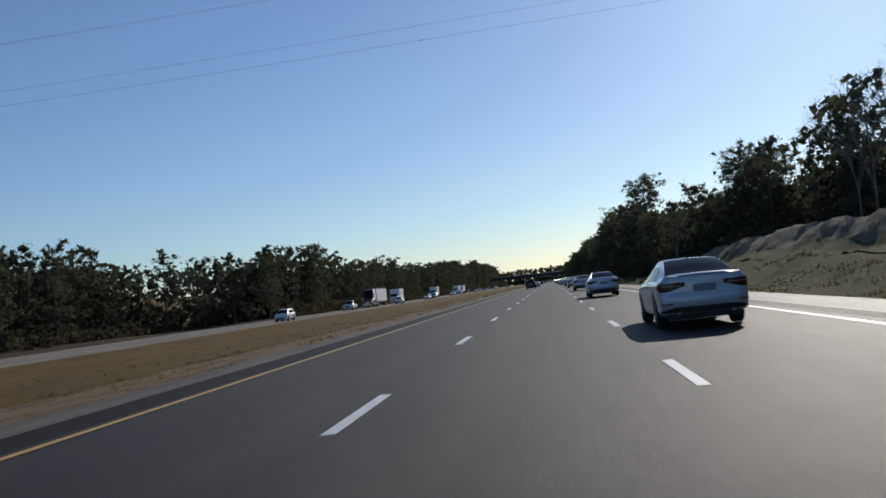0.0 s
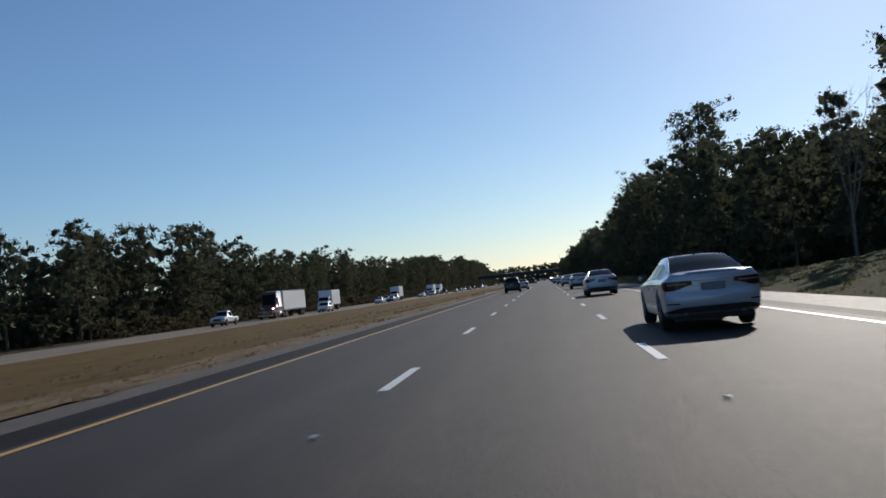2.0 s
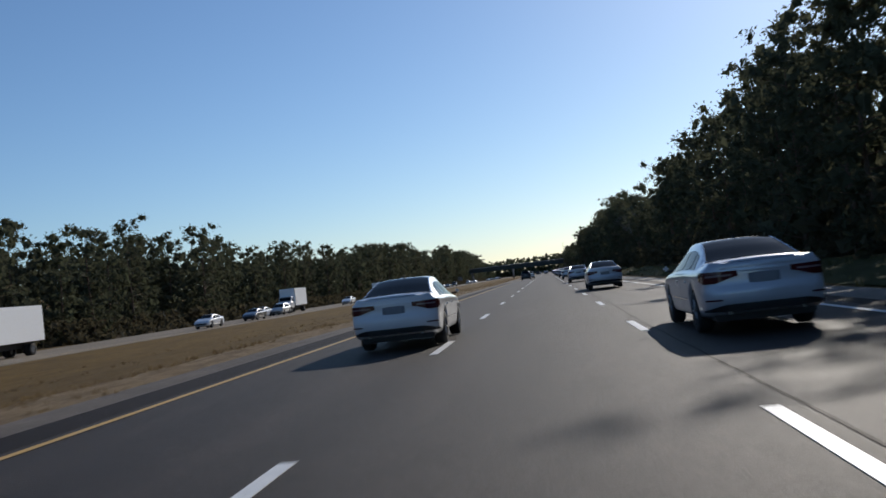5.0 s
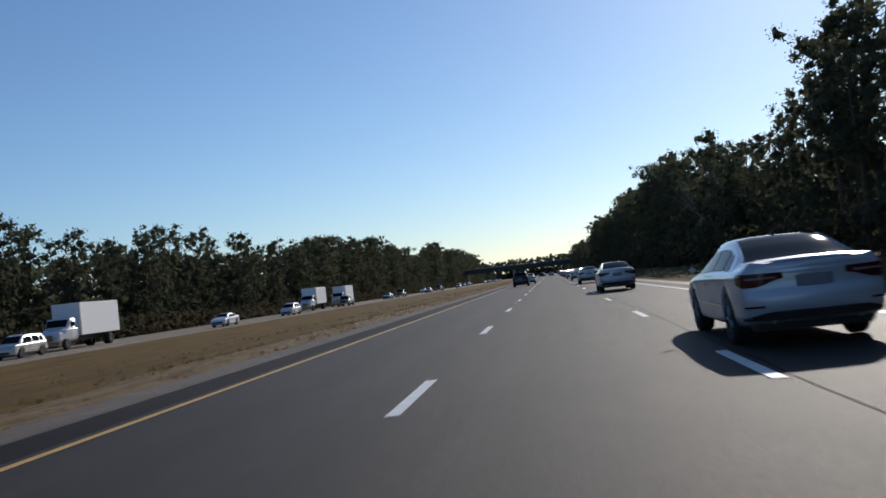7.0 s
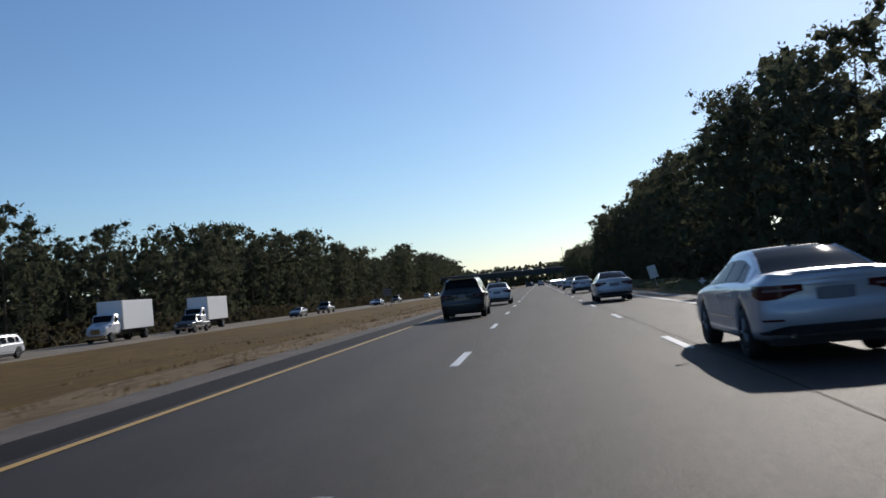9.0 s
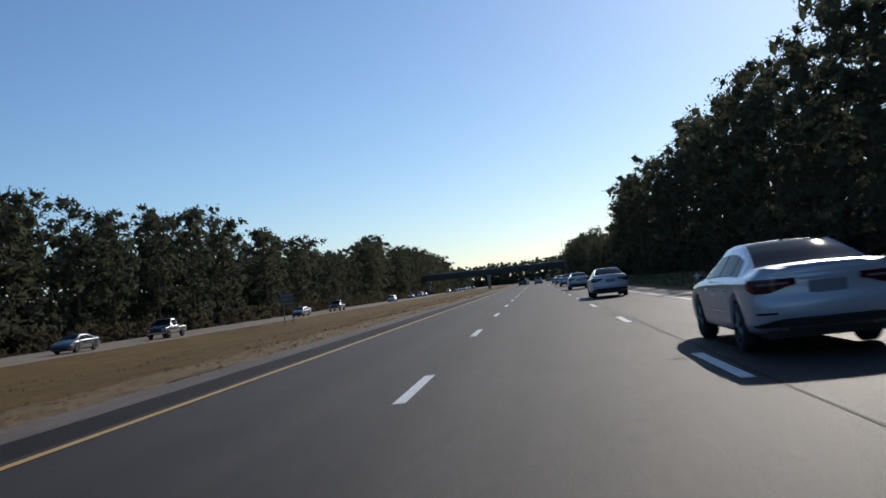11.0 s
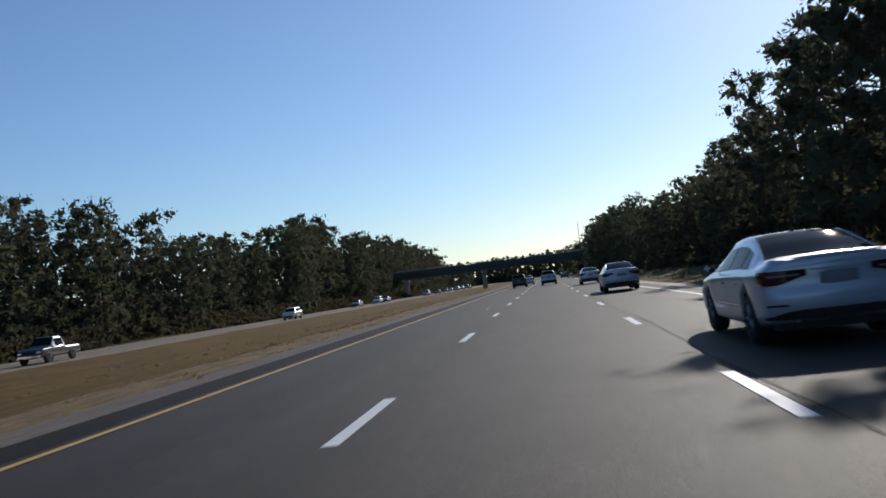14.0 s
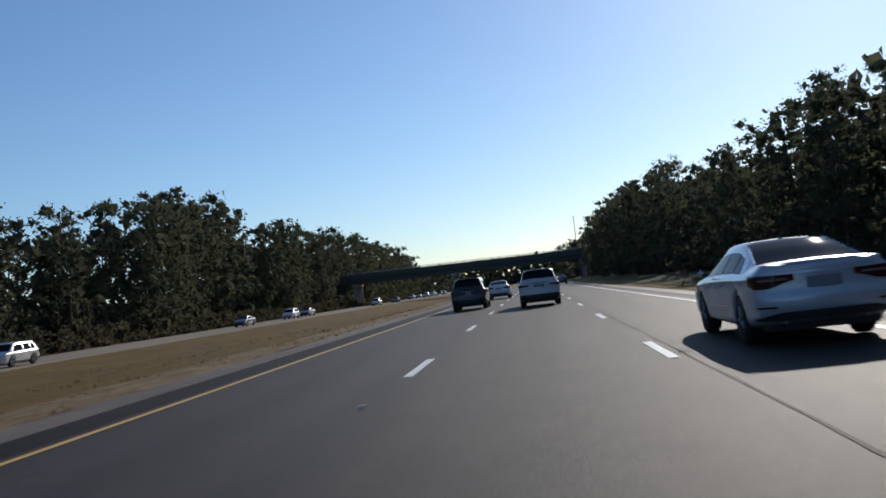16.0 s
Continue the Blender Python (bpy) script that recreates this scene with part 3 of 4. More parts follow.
            part("lens_strip", sh.wrap(s, 0.52, ya + 0.10, lambda u: 0.925, lambda u: 0.945, 0.016), M_LENS, lamp, "", True)
        else:
            lamp = part("tail_lamp", sh.wrap(s, 0.37, ya + 0.36, lambda u: 0.845 - 0.085 * ease(u, 0.0, 0.5) + 0.05 * ease(u, 0.65, 1.0), lambda u: 0.925 + 0.015 * u), M_TAIL, root, "dark red wraparound tail lamp", True)
            part("lens_strip", sh.wrap(s, 0.46, ya + 0.10, lambda u: 0.855, lambda u: 0.882, 0.016), M_LENS, lamp, "pale clear reversing lens", True)
        part("reflector", sh.wrap(s, 0.62, ya + 0.16, lambda u: 0.505, lambda u: 0.53, 0.012, 8, 1), M_TAIL, root, "", True)
        # black valance; the saloon's band is heightened to paint the bumper's undercut shade
        part("rear_valance", sh.wrap(s, 0.0, ya + (0.46 if suv else 0.30), lambda u: 0.30 if suv else 0.345, lambda u: 0.56 - 0.10 * ease(u, 0.6, 1.0) if suv else 0.45 - 0.07 * ease(u, 0.5, 0.95), 0.008), M_BLACK, root, "dark lower bumper band", True)
        part("headlamp", sh.flank(s, yb - 0.5, yb - 0.12, 0.58, 0.68 if not suv else 0.76, 0.012), M_HEAD, root, "clear headlamp", True)
        mir = part("mirror", boxed(min(s * 0.92, s * 1.01), max(s * 0.92, s * 1.01), 2.04, 2.12, belt + 0.02, belt + 0.11, 0.03), paint, root)
        part("mirror_stalk", boxed(min(s * 0.84, s * 0.95), max(s * 0.84, s * 0.95), 2.05, 2.10, belt + 0.0, belt + 0.04, 0.01), M_BLACK, mir)
        for yy in (0.50, 1.40):
            h = sh.width(yy + 0.08, belt - 0.16)
            part("door_handle", boxed(min(s * (h - 0.01), s * (h + 0.03)), max(s * (h - 0.01), s * (h + 0.03)), yy, yy + 0.18, belt - 0.175, belt - 0.145, 0.008), paint, root)
        part("sill", sh.flank(s, wr + 0.12, axle - wr - 0.12, 0.262 if not suv else 0.29, 0.325 if not suv else 0.40, 0.008), M_BLACK if suv else paint, root)
        part("door_moulding", sh.flank(s, 0.46, 2.1, 0.50, 0.525, 0.010), M_CHROME if not suv else M_BLACK, root, "thin bright door moulding" if not suv else "")
        for yy in (0.40, 1.20, 2.22):
            part("door_gap", sh.flank(s, yy, yy + 0.008, 0.34 if yy > 0.5 else 0.66, belt - 0.02, 0.003, 6), M_BLACK, root)
        part("exhaust_tip", tube(bmesh.new(), (s * 0.52, ya + 0.05, 0.33), (s * 0.52, ya + 0.3, 0.33), 0.036, 0.036, 10), M_STEEL, root)
    zp = 0.95 if suv else 0.80
    yp = sh.shift(ya, zp)
    part("plate_recess", boxed(-0.24, 0.24, yp - 0.006, yp + 0.06, zp - 0.09, zp + 0.09, 0.02), M_BLACK if suv else M_RECESS, root)
    part("number_plate", boxed(-0.155, 0.155, yp - 0.014, yp + 0.03, zp - 0.075, zp + 0.075, 0.006), M_SHADED_PLATE, root, "number plate in a shaded recess")
    part("trim_bar", boxed(-0.34, 0.34, sh.shift(ya, zp + 0.12) - 0.014, ya + 0.06, zp + 0.10, zp + 0.122, 0.006), paint if not suv else M_BLACK, root)
    part("underbody", boxed(-0.72, 0.72, ya + 0.16, yb - 0.3, 0.20, 0.34, 0.03), M_BLACK, root, "dark underbody")
    part("grille", boxed(-0.62, 0.62, yb - 0.10, yb + 0.012, 0.34, 0.58, 0.04), M_BLACK, root, "black front grille")
    if suv:
        part("roof_spoiler", boxed(-0.55, 0.55, ya + 0.30, ya + 0.58, roof - 0.035, roof + 0.015, 0.012), paint, root)
        part("wiper", tube(bmesh.new(), (-0.04, ya + 0.13, 1.24), (0.34, ya + 0.12, 1.26), 0.010), M_BLACK, root)
        for s in (1, -1):
            part("roof_rail", boxed(min(s * 0.55, s * 0.59), max(s * 0.55, s * 0.59), 0.0, 1.7, roof + 0.0, roof + 0.045, 0.012), M_BLACK, root)
    bm = bmesh.new()
    y0 = 0.72 if not suv else ya + 0.66
    fin = [bm.verts.new(p) for p in ((-0.022, y0, 0), (0.022, y0, 0), (0.022, y0 + 0.13, 0), (-0.022, y0 + 0.13, 0), (-0.006, y0 + 0.005, 0.062), (0.006, y0 + 0.005, 0.062))]
    for v in fin:
        v.co.z += sh.at(y0)[2] + 0.006
    for f in ((0, 1, 2, 3), (0, 1, 5, 4), (1, 2, 5), (3, 0, 4), (2, 3, 4, 5)):
        bm.faces.new([fin[i] for i in f])
    part("aerial", bm, M_BLACK, root)
    return root


# ---- trees ----
def leaf_cards(rng, p, out, size, slim, scatter):
    """Pointed, slightly bent leaf tufts at the places p that turn outwards."""
    k = len(p)
    u = out + rng.normal(0, scatter, size=(k, 3)) + np.array([0, 0, 0.2])
    u /= np.linalg.norm(u, axis=1)[:, None]
    v = np.cross(u, rng.normal(size=(k, 3)))
    v /= np.linalg.norm(v, axis=1)[:, None]
    s = size * rng.uniform(0.55, 1.4, (k, 1))
    bend = np.cross(u, v) * s * 0.25
    return np.stack([p - u * s, p - v * s * slim + bend, p + u * s, p + v * s * slim + bend], axis=1).reshape(-1, 3)


def leaf_cloud(rng, centres, radii, per, size, inner=4, slim=0.45, widest=0.6):
    """Clumps of foliage, fine tufts round a few broader sprays: vertices and faces."""
    centres, radii = np.asarray(centres), np.asarray(radii)
    flat = np.array([1, 1, 0.8])

    def spread(n, near, far):
        d = rng.normal(size=(len(centres) * n, 3))
        d /= np.linalg.norm(d, axis=1)[:, None]
        r = np.repeat(radii, n)[:, None]
        return np.repeat(centres, n, axis=0) + d * r * rng.uniform(near, far, (len(d), 1)) * flat, d, r

    p, d, r = spread(per, 0.45, 1.15)
    fine = leaf_cards(rng, p, d, size, slim, 0.75)
    p, d, r = spread(inner, 0.05, 0.55)
    quad = np.concatenate([fine, leaf_cards(rng, p, d, np.minimum(r * 0.52, widest), 0.7, 1.5)])
    return quad, np.arange(len(quad)).reshape(-1, 4).tolist()


def cloud_object(name, quad, faces, material):
    me = bpy.data.meshes.new(name)
    me.from_pydata(quad.tolist(), [], faces)
    me.materials.append(material)
    me.update()
    return new(name, me)


TALLNESS = {}


def limb(bm, a, b, r):
    d = (b - a).normalized()
    u = d.orthogonal() * r
    v = d.cross(u)
    ring = [bm.verts.new(a + u), bm.verts.new(a - 0.5 * u + 0.87 * v), bm.verts.new(a - 0.5 * u - 0.87 * v)]
    tip = bm.verts.new(b)
    for i in range(3):
        bm.faces.new((ring[i], ring[(i + 1) % 3], tip))


def pine(seed, height, low, spread, top, label, tufts=28, tuft=0.155):
    """A pine: low is where the foliage begins, as a share of the height; top runs from 0 for a pointed crown to 1 for a broad round one."""
    rng = np.random.default_rng(seed)
    root = tagged(new("pine_tree"), label, "tree")
    bm = bmesh.new()
    n = 9
    lean = rng.normal(0, 0.012, 2)
    pts = [Vector((lean[0] * z + 0.12 * math.sin(z * 0.5 + seed), lean[1] * z + 0.10 * math.cos(z * 0.43 + seed), z)) for z in np.linspace(-0.5, height * 0.96, n)]
    r0 = 0.013 * height
    rad = [r0 * (1 - 0.88 * i / (n - 1)) for i in range(n)]
    rings = []
    for p, r in zip(pts, rad):
        rings.append([bm.verts.new(p + Vector((r * math.cos(a), r * math.sin(a), 0))) for a in np.linspace(0, 2 * math.pi, 7, endpoint=False)])
    for a, b in zip(rings, rings[1:]):
        for i in range(7):
            bm.faces.new((a[i], a[(i + 1) % 7], b[(i + 1) % 7], b[i]))
    centres, radii = [], []
    limbs = 36
    swell = rng.uniform(0.72, 1.15, 7)   # the crown bulges and thins with height
    for i in range(limbs):
        f = low + (1 - low) * (i + rng.uniform(0, 1)) / limbs
        z = height * f
        g = (f - low) / (1 - low)
        reach = spread * (0.25 + 0.75 * math.sin(math.pi * (0.22 + (0.74 - 0.20 * top) * g)) ** 0.7) * float(np.interp(g * 6, range(7), swell)) * rng.uniform(0.6, 1.12)
        a = i * 2.4 + rng.uniform(-0.7, 0.7)
        k = min(n - 1, max(0, f * (n - 1)))
        base = pts[int(k)].lerp(pts[min(n - 1, int(k) + 1)], k - int(k))
        tip = base + Vector((reach * math.cos(a), reach * math.sin(a), reach * rng.uniform(0.0, 0.5)))
        limb(bm, base, tip, 0.045 * (1.1 - f) + 0.012)
        for u in ((0.5, 1.0) if reach > 1.0 else (0.7,)):
            q = base.lerp(tip, u)
            centres.append(q + Vector(rng.normal(0, 0.20, 3)))
            radii.append(rng.uniform(0.62, 1.05) * (0.55 + 0.16 * spread))
    for k in range(4):
        centres.append(pts[-1] + Vector((rng.normal(0, 0.3 + 0.5 * top), rng.normal(0, 0.3 + 0.5 * top), height * (0.02 * k - 0.04))))
        radii.append(0.55 + 0.25 * top - 0.06 * k)
    part("trunk", bm, M_BARK, root, "brown ridged trunk with bare limbs", True)
    q, f = leaf_cloud(rng, np.array([tuple(c) for c in centres]), np.array(radii), tufts, tuft, 4, 0.42)
    crown = cloud_object("crown", q, f, M_PINE)
    crown.parent = root
    TALLNESS[root.name] = height
    return root


def crowned_pine(seed, height, base, radius, label):
    """An open old pine: a clear trunk under a wide rounded crown of forking limbs with needle tufts at their ends."""
    rng = np.random.default_rng(seed)
    root = tagged(new("pine_tree"), label, "tree")
    bm = bmesh.new()
    n = 12
    pts = [Vector((0.16 * math.sin(z * 0.33 + seed), 0.14 * math.cos(z * 0.29 + seed), z)) for z in np.linspace(-0.5, height * 0.95, n)]
    for i, (p, q) in enumerate(zip(pts, pts[1:])):
        r = 0.017 * height
        tube(bm, p, q, r * (1 - 0.85 * i / n), r * (1 - 0.85 * (i + 1) / n), 8)
    centres, radii = [], []
    mid, half = height * (base + 1) / 2, height * (1 - base) / 2
    for i in range(26):
        f = base + (0.94 - base) * (i + rng.uniform(0, 1)) / 26
        k = f * (n - 1)
        a = pts[int(k)].lerp(pts[min(n - 1, int(k) + 1)], k - int(k))
        lift = (height * f - mid) / half
        reach = radius * math.sqrt(max(0.3, 1 - 0.6 * lift * lift)) * rng.uniform(0.72, 1.05)
        ang = i * 2.4 + rng.uniform(-0.5, 0.5)
        b = a + Vector((reach * math.cos(ang), reach * math.sin(ang), reach * (0.16 + 0.22 * lift) + rng.uniform(0, 0.4)))
        knee = a.lerp(b, 0.5) + Vector((0, 0, 0.12 * reach))
        tube(bm, a, knee, 0.085 * (1.25 - f), 0.05, 5)
        tube(bm, knee, b, 0.05, 0.02, 4)
        for _ in range(8):
            u = rng.uniform(0.3, 1.0)
            q = a.lerp(b, u) + Vector((0, 0, 0.1 * reach * (1 - abs(2 * u - 1))))
            tip = q + Vector(rng.normal(0, 0.55, 3)) + Vector((0, 0, 0.25))
            limb(bm, q, tip, 0.022)
            centres.append(tip)
            radii.append(rng.uniform(0.42, 0.75))
    for _ in range(9):
        centres.append(pts[-1] + Vector(rng.normal(0, 0.55, 3)) + Vector((0, 0, 0.2)))
        radii.append(rng.uniform(0.4, 0.6))
    part("trunk", bm, M_BARK, root, "tall bare trunk with forking limbs", True)
    q, f = leaf_cloud(rng, np.array([tuple(c) for c in centres]), np.array(radii), 24, 0.13, 2, 0.4)
    cloud_object("crown", q, f, M_PINE).parent = root
    TALLNESS[root.name] = height
    return root


def bare_tree(seed, height, label):
    """A leafless hardwood with forking limbs."""
    rng = np.random.default_rng(seed)
    root = tagged(new("bare_tree"), label, "tree")
    trunk, twigs = bmesh.new(), bmesh.new()

    def grow(bm, p, d, length, r, depth):
        q = p + d * length
        tube(bm, p, q, r, r * 0.68, 6 if depth < 2 else 3)
        if depth >= 5:
            return
        for _ in range(3 if depth > 0 else 4):
            side = Vector(rng.normal(0, 1, 3))
            nd = (d + side * 0.36 + Vector((0, 0, 0.12))).normalized()
            grow(trunk if depth < 1 else twigs, p.lerp(q, rng.uniform(0.55, 1.0)), nd, length * rng.uniform(0.55, 0.8), r * 0.55, depth + 1)

    grow(trunk, Vector((0, 0, -0.4)), Vector((0, 0, 1)), height * 0.36, 0.0085 * height, 0)
    part("trunk", trunk, M_GREYBARK, root, "grey bare trunk", True)
    part("branch_spray", twigs, M_GREYBARK, root, "leafless fine branches")
    return root


FORMS_EDGE = [(13, 0.06, 2.9, 0.7), (15, 0.10, 3.2, 1.0), (17, 0.14, 3.3, 0.5), (14, 0.05, 3.2, 0.9), (16, 0.2, 3.0, 0.2)]
FORMS_TALL = [(18, 0.45, 3.4, 1.0), (20, 0.5, 3.6, 0.8), (19, 0.38, 3.1, 0.6), (17, 0.3, 3.2, 1.0)]
EDGE = [pine(11 + i, *f, "dense dark green pine at the forest edge") for i, f in enumerate(FORMS_EDGE)]
TALL = [pine(31 + i, *f, "tall pine with a bare trunk and rounded crown") for i, f in enumerate(FORMS_TALL)]
EDGE_FAR = [pine(71 + i, *f, "dense dark green pine in the distant forest edge", 18, 0.21) for i, f in enumerate(FORMS_EDGE)]
TALL_FAR = [pine(91 + i, *f, "tall rounded pine beyond the opposite carriageway", 18, 0.21) for i, f in enumerate(FORMS_TALL)]
CROWNED = [crowned_pine(131 + i, *f, "tall old pine with an open rounded crown") for i, f in enumerate([(18.6, 0.68, 4.3), (17.5, 0.55, 3.8)])]
BARE = [bare_tree(51 + i, h, "leafless grey hardwood among the pines") for i, h in enumerate((15, 17))]
for o in EDGE + TALL + EDGE_FAR + TALL_FAR + CROWNED:
    tagged(o, group="roadside pines")
for o in BARE:
    tagged(o, group="bare hardwoods")
used = set()


def plant(proto, x, y, scale, turn, height_scale=1.0):
    m = pose(x, y, land(x, y) - 0.05, 0, 0, turn)
    if proto.name not in used:
        used.add(proto.name)
        proto.matrix_basis = m
        o = proto
    else:
        o = copy_thing(proto, m)
    o.scale = (scale, scale, scale * height_scale)
    return o


def right_height(y):
    """How high the top of the wood stands above the road beside the outer shoulder."""
    return float(np.interp(y, [40, 62, 75, 96, 108, 118, 130, 145, 154, 163, 175, 187, 206, 220, 237, 251, 267, 287, 300, 318, 335, 346, 354, 361, 372, 384, 396, 410, 428, 467, 490, 503, 515, 525, 534, 541, 564, 590, 650, 674, 710, 760, 860],
                           [14, 13.4, 11.2, 10.8, 9.4, 9.4, 9.0, 9.3, 10.7, 12.0, 12.7, 14.3, 16.2, 15.0, 13.6, 13.2, 13, 12.4, 11, 10.2, 10.6, 10.8, 12.4, 13.6, 14.3, 15.8, 16.3, 14.2, 14.2, 14.8, 16.8, 17.4, 16.6, 13.6, 10.6, 10.6, 8.6, 9, 11.4, 15, 16.5, 14.2, 13.6]))


def left_height(y):
    """The same beyond the opposite carriageway."""
    return float(np.interp(y, [88, 114, 141, 168, 189, 217, 239, 256, 279, 304, 337, 355, 373, 403, 425, 453, 475, 509, 533, 553, 565, 601, 609, 624, 654, 680, 700, 721, 745, 783, 848, 900, 930],
                           [13.0, 12.6, 12.6, 12.2, 13.4, 13.2, 12, 11.8, 12.6, 13.2, 12.8, 11.4, 13.2, 12, 12.6, 14.4, 16.6, 17, 16.2, 16.4, 15.4, 15.4, 13.4, 15.8, 15.4, 19.5, 20.5, 20, 18.2, 19, 19, 18, 16.5]))


rng = np.random.default_rng(5)
y = 2.0
while y < 790:
    cut = 1 - ease(y, 70, 135)
    pool = EDGE_FAR if y > 585 else EDGE + TALL[:1] if y > 150 else EDGE
    proto = pool[rng.integers(len(pool))]
    x = 17.2 + 12.0 * cut + 2.6 * ease(y, 236, 262) * (1 - ease(y, 478, 494)) + rng.uniform(-1.2, 2.2)
    low = 1.0
    if 344 < y < 360:
        x, low = x + 1.0, 0.97
    h = (low * right_height(y) * (0.2 + 0.8 * x / (17 + 5.5 * cut)) * (1 + 0.12 * cut) - land(x, y)) * rng.uniform(0.84, 1.08)
    reach = 5.9 + 1.6 * ease(y, 236, 262) * (1 - ease(y, 478, 494)) - 1.5 * ease(y, 494, 502) * (1 - ease(y, 520, 530))
    if not 54 < y < 74:
        plant(proto, x, y, min(h, (x - reach) / 0.765 - 1.5) / TALLNESS[proto.name], rng.uniform(0, 360))
    y += rng.uniform(4.0, 5.8) if y < 620 else 7.0
y = 62.0
while y < 950:
    proto = EDGE_FAR[rng.integers(5)]
    x = -53.0 - 16 * (1 - ease(y, 138, 172)) + rng.uniform(-2.2, 2.6)
    plant(proto, x, y, (left_height(y) + 0.9) * rng.uniform(0.92, 1.12) / TALLNESS[proto.name], rng.uniform(0, 360))
    y += rng.uniform(5.0, 7.4)
# taller pines that stand out above the edge
for x, y, h in [(22, 204, 15.5), (18.5, 294, 13.6), (19.2, 300, 13.6), (18.5, 543, 13.6), (18.4, 531, 12.8), (19.2, 523, 14.4), (15.5, 846, 12), (18, 868, 13), (14.5, 900, 13.5), (20, 838, 13), (22, 862, 14.5), (13.5, 950, 14.5), (19, 905, 15), (21, 390, 15.2), (22.5, 470, 17), (23.5, 492, 19), (24.2, 500, 20), (25, 508, 20), (23, 566, 13.5), (22, 574, 13), (24, 582, 13), (23, 590, 12.5), (21, 602, 11.8), (19, 698, 15.5), (-56, 226, 15.4), (-57, 189, 14.2), (-57, 248, 14), (-58, 476, 18), (-58, 520, 18.6), (-58, 700, 22), (-59, 716, 22)]:
    proto = (TALL if x > 0 else TALL_FAR)[int(y) % 4]
    plant(proto, x, y, h / TALLNESS[proto.name], y * 53)
for i, (x, y, h) in enumerate([(21.3, 176, 19.4), (27, 117, 15.6), (28.5, 112, 14.2), (27, 104, 13), (21.5, 236, 13.6), (22.5, 262, 13.2), (20, 392, 17), (22, 676, 16), (19, 218, 16.6)]):
    o = plant(CROWNED[i % 2], x, y, 1.0, y * 71)
    f = (h - max(0.0, land(x, y))) / TALLNESS[CROWNED[i % 2].name]
    o.scale = (max(0.8, f), max(0.8, f), f)
for x, y, s in [(26.6, 58, 0.85), (27.2, 66, 0.8), (25.8, 72, 0.7), (25.6, 59, 0.74), (26.4, 63, 0.76), (25.3, 67, 0.72), (20.4, 347, 0.8), (21.2, 351, 0.86), (20.2, 355, 0.78), (18.5, 120, 0.75), (26.8, 53, 0.85)]:
    plant(BARE[int(y) % 2], x, y, s, y * 37)


def woods(name, boxes, label, seed, size=0.32, height=None, clumps=13, swell=1.0, tufts=8, inner=7, widest=0.6):
    """Deep woods that nobody could count: many crowns of tufts in one mesh."""
    r = np.random.default_rng(seed)
    centres, radii = [], []
    for x0, x1, y0, y1, count, h in boxes:
        for _ in range(count):
            x, y = r.uniform(x0, x1), r.uniform(y0, y1)
            z0 = land(x, y)
            hh = (max(5, height(y) * h - max(0.0, z0)) if height else h) * r.uniform(0.84, 1.02)
            for k in range(clumps):
                f = r.uniform(0.02, 0.95) if k > 2 else r.uniform(0.02, 0.3)
                w = 2.5 * math.sqrt(1.08 - f) * swell
                centres.append((x + r.normal(0, w * 0.6), y + r.normal(0, w * 0.6), z0 + hh * f))
                radii.append(r.uniform(1.0, 1.8) * swell)
    q, f = leaf_cloud(r, np.array(centres), np.array(radii), tufts, size, inner, 0.45, widest)
    return tagged(cloud_object(name, q, f, M_PINE), label, "trees", kind="stuff")


woods("cutting_woods", [(24, 32, 98, 130, 50, 1.0), (28.5, 36, 30, 104, 80, 1.0), (22.5, 30, 112, 165, 65, 1.15)], "fine dark pine woods on top of the cutting", 13, 0.17, right_height, 16, 0.8, 19, 3)
woods("deep_woods", [(20.5, 26, 128, 250, 65, 0.95), (22.5, 28, 250, 480, 120, 0.95), (20.5, 26, 480, 800, 165, 0.95), (34, 55, -10, 125, 120, 1.1), (22, 28, 545, 610, 40, 1.35)], "dense dark pine woods behind the roadside trees", 3, height=right_height)
woods("opposite_woods", [(-60.5, -54.5, 168, 960, 450, 0.98), (-67, -58, 160, 960, 185, 1.05), (-95, -71, 30, 175, 220, 1.1)], "dense pine woods behind the opposite carriageway", 4, height=left_height)
woods("back_woods", [(27, 42, 115, 870, 240, 0.95)], "solid pine woods deeper in the forest", 14, 0.36, right_height, 9, 1.75, 10, 14)
woods("opposite_back_woods", [(-78, -62, 176, 985, 365, 1.0), (-98, -80, 40, 176, 120, 0.94)], "solid pine woods deep behind the opposite carriageway", 15, 0.36, left_height, 10, 1.75, 9, 14)
woods("distant_woods", [(-150, -52, 960, 1230, 130, 17), (20, 130, 900, 1230, 130, 17), (14, 32, 815, 900, 40, 12), (-130, 130, 1195, 1240, 640, 20.5)], "distant wooded hills closing the road", 6, 0.6, clumps=7, swell=1.9, tufts=4, inner=9, widest=1.3)


def brush(name, spans, label, seed):
    r = np.random.default_rng(seed)
    centres, radii = [], []
    for x0, x1, y0, y1, count, h in spans:
        for _ in range(count):
            x, y = r.uniform(x0, x1), r.uniform(y0, y1)
            z = land(x, y)
            for _ in range(3):
                centres.append((x + r.normal(0, 0.5), y + r.normal(0, 0.6), z + h * r.uniform(0.05, 1.0)))
                radii.append(r.uniform(0.5, 1.0))
    q, f = leaf_cloud(r, np.array(centres), np.array(radii), 7, 0.24)
    return tagged(cloud_object(name, q, f, M_SHRUB), label, "shrubs", kind="stuff")


brush("roadside_brush", [(15.2, 19, 128, 700, 760, 2.6), (21.5, 27, 98, 130, 90, 1.6), (27, 31, 10, 100, 120, 1.3)], "tangled brown-green underbrush below the pines", 8)
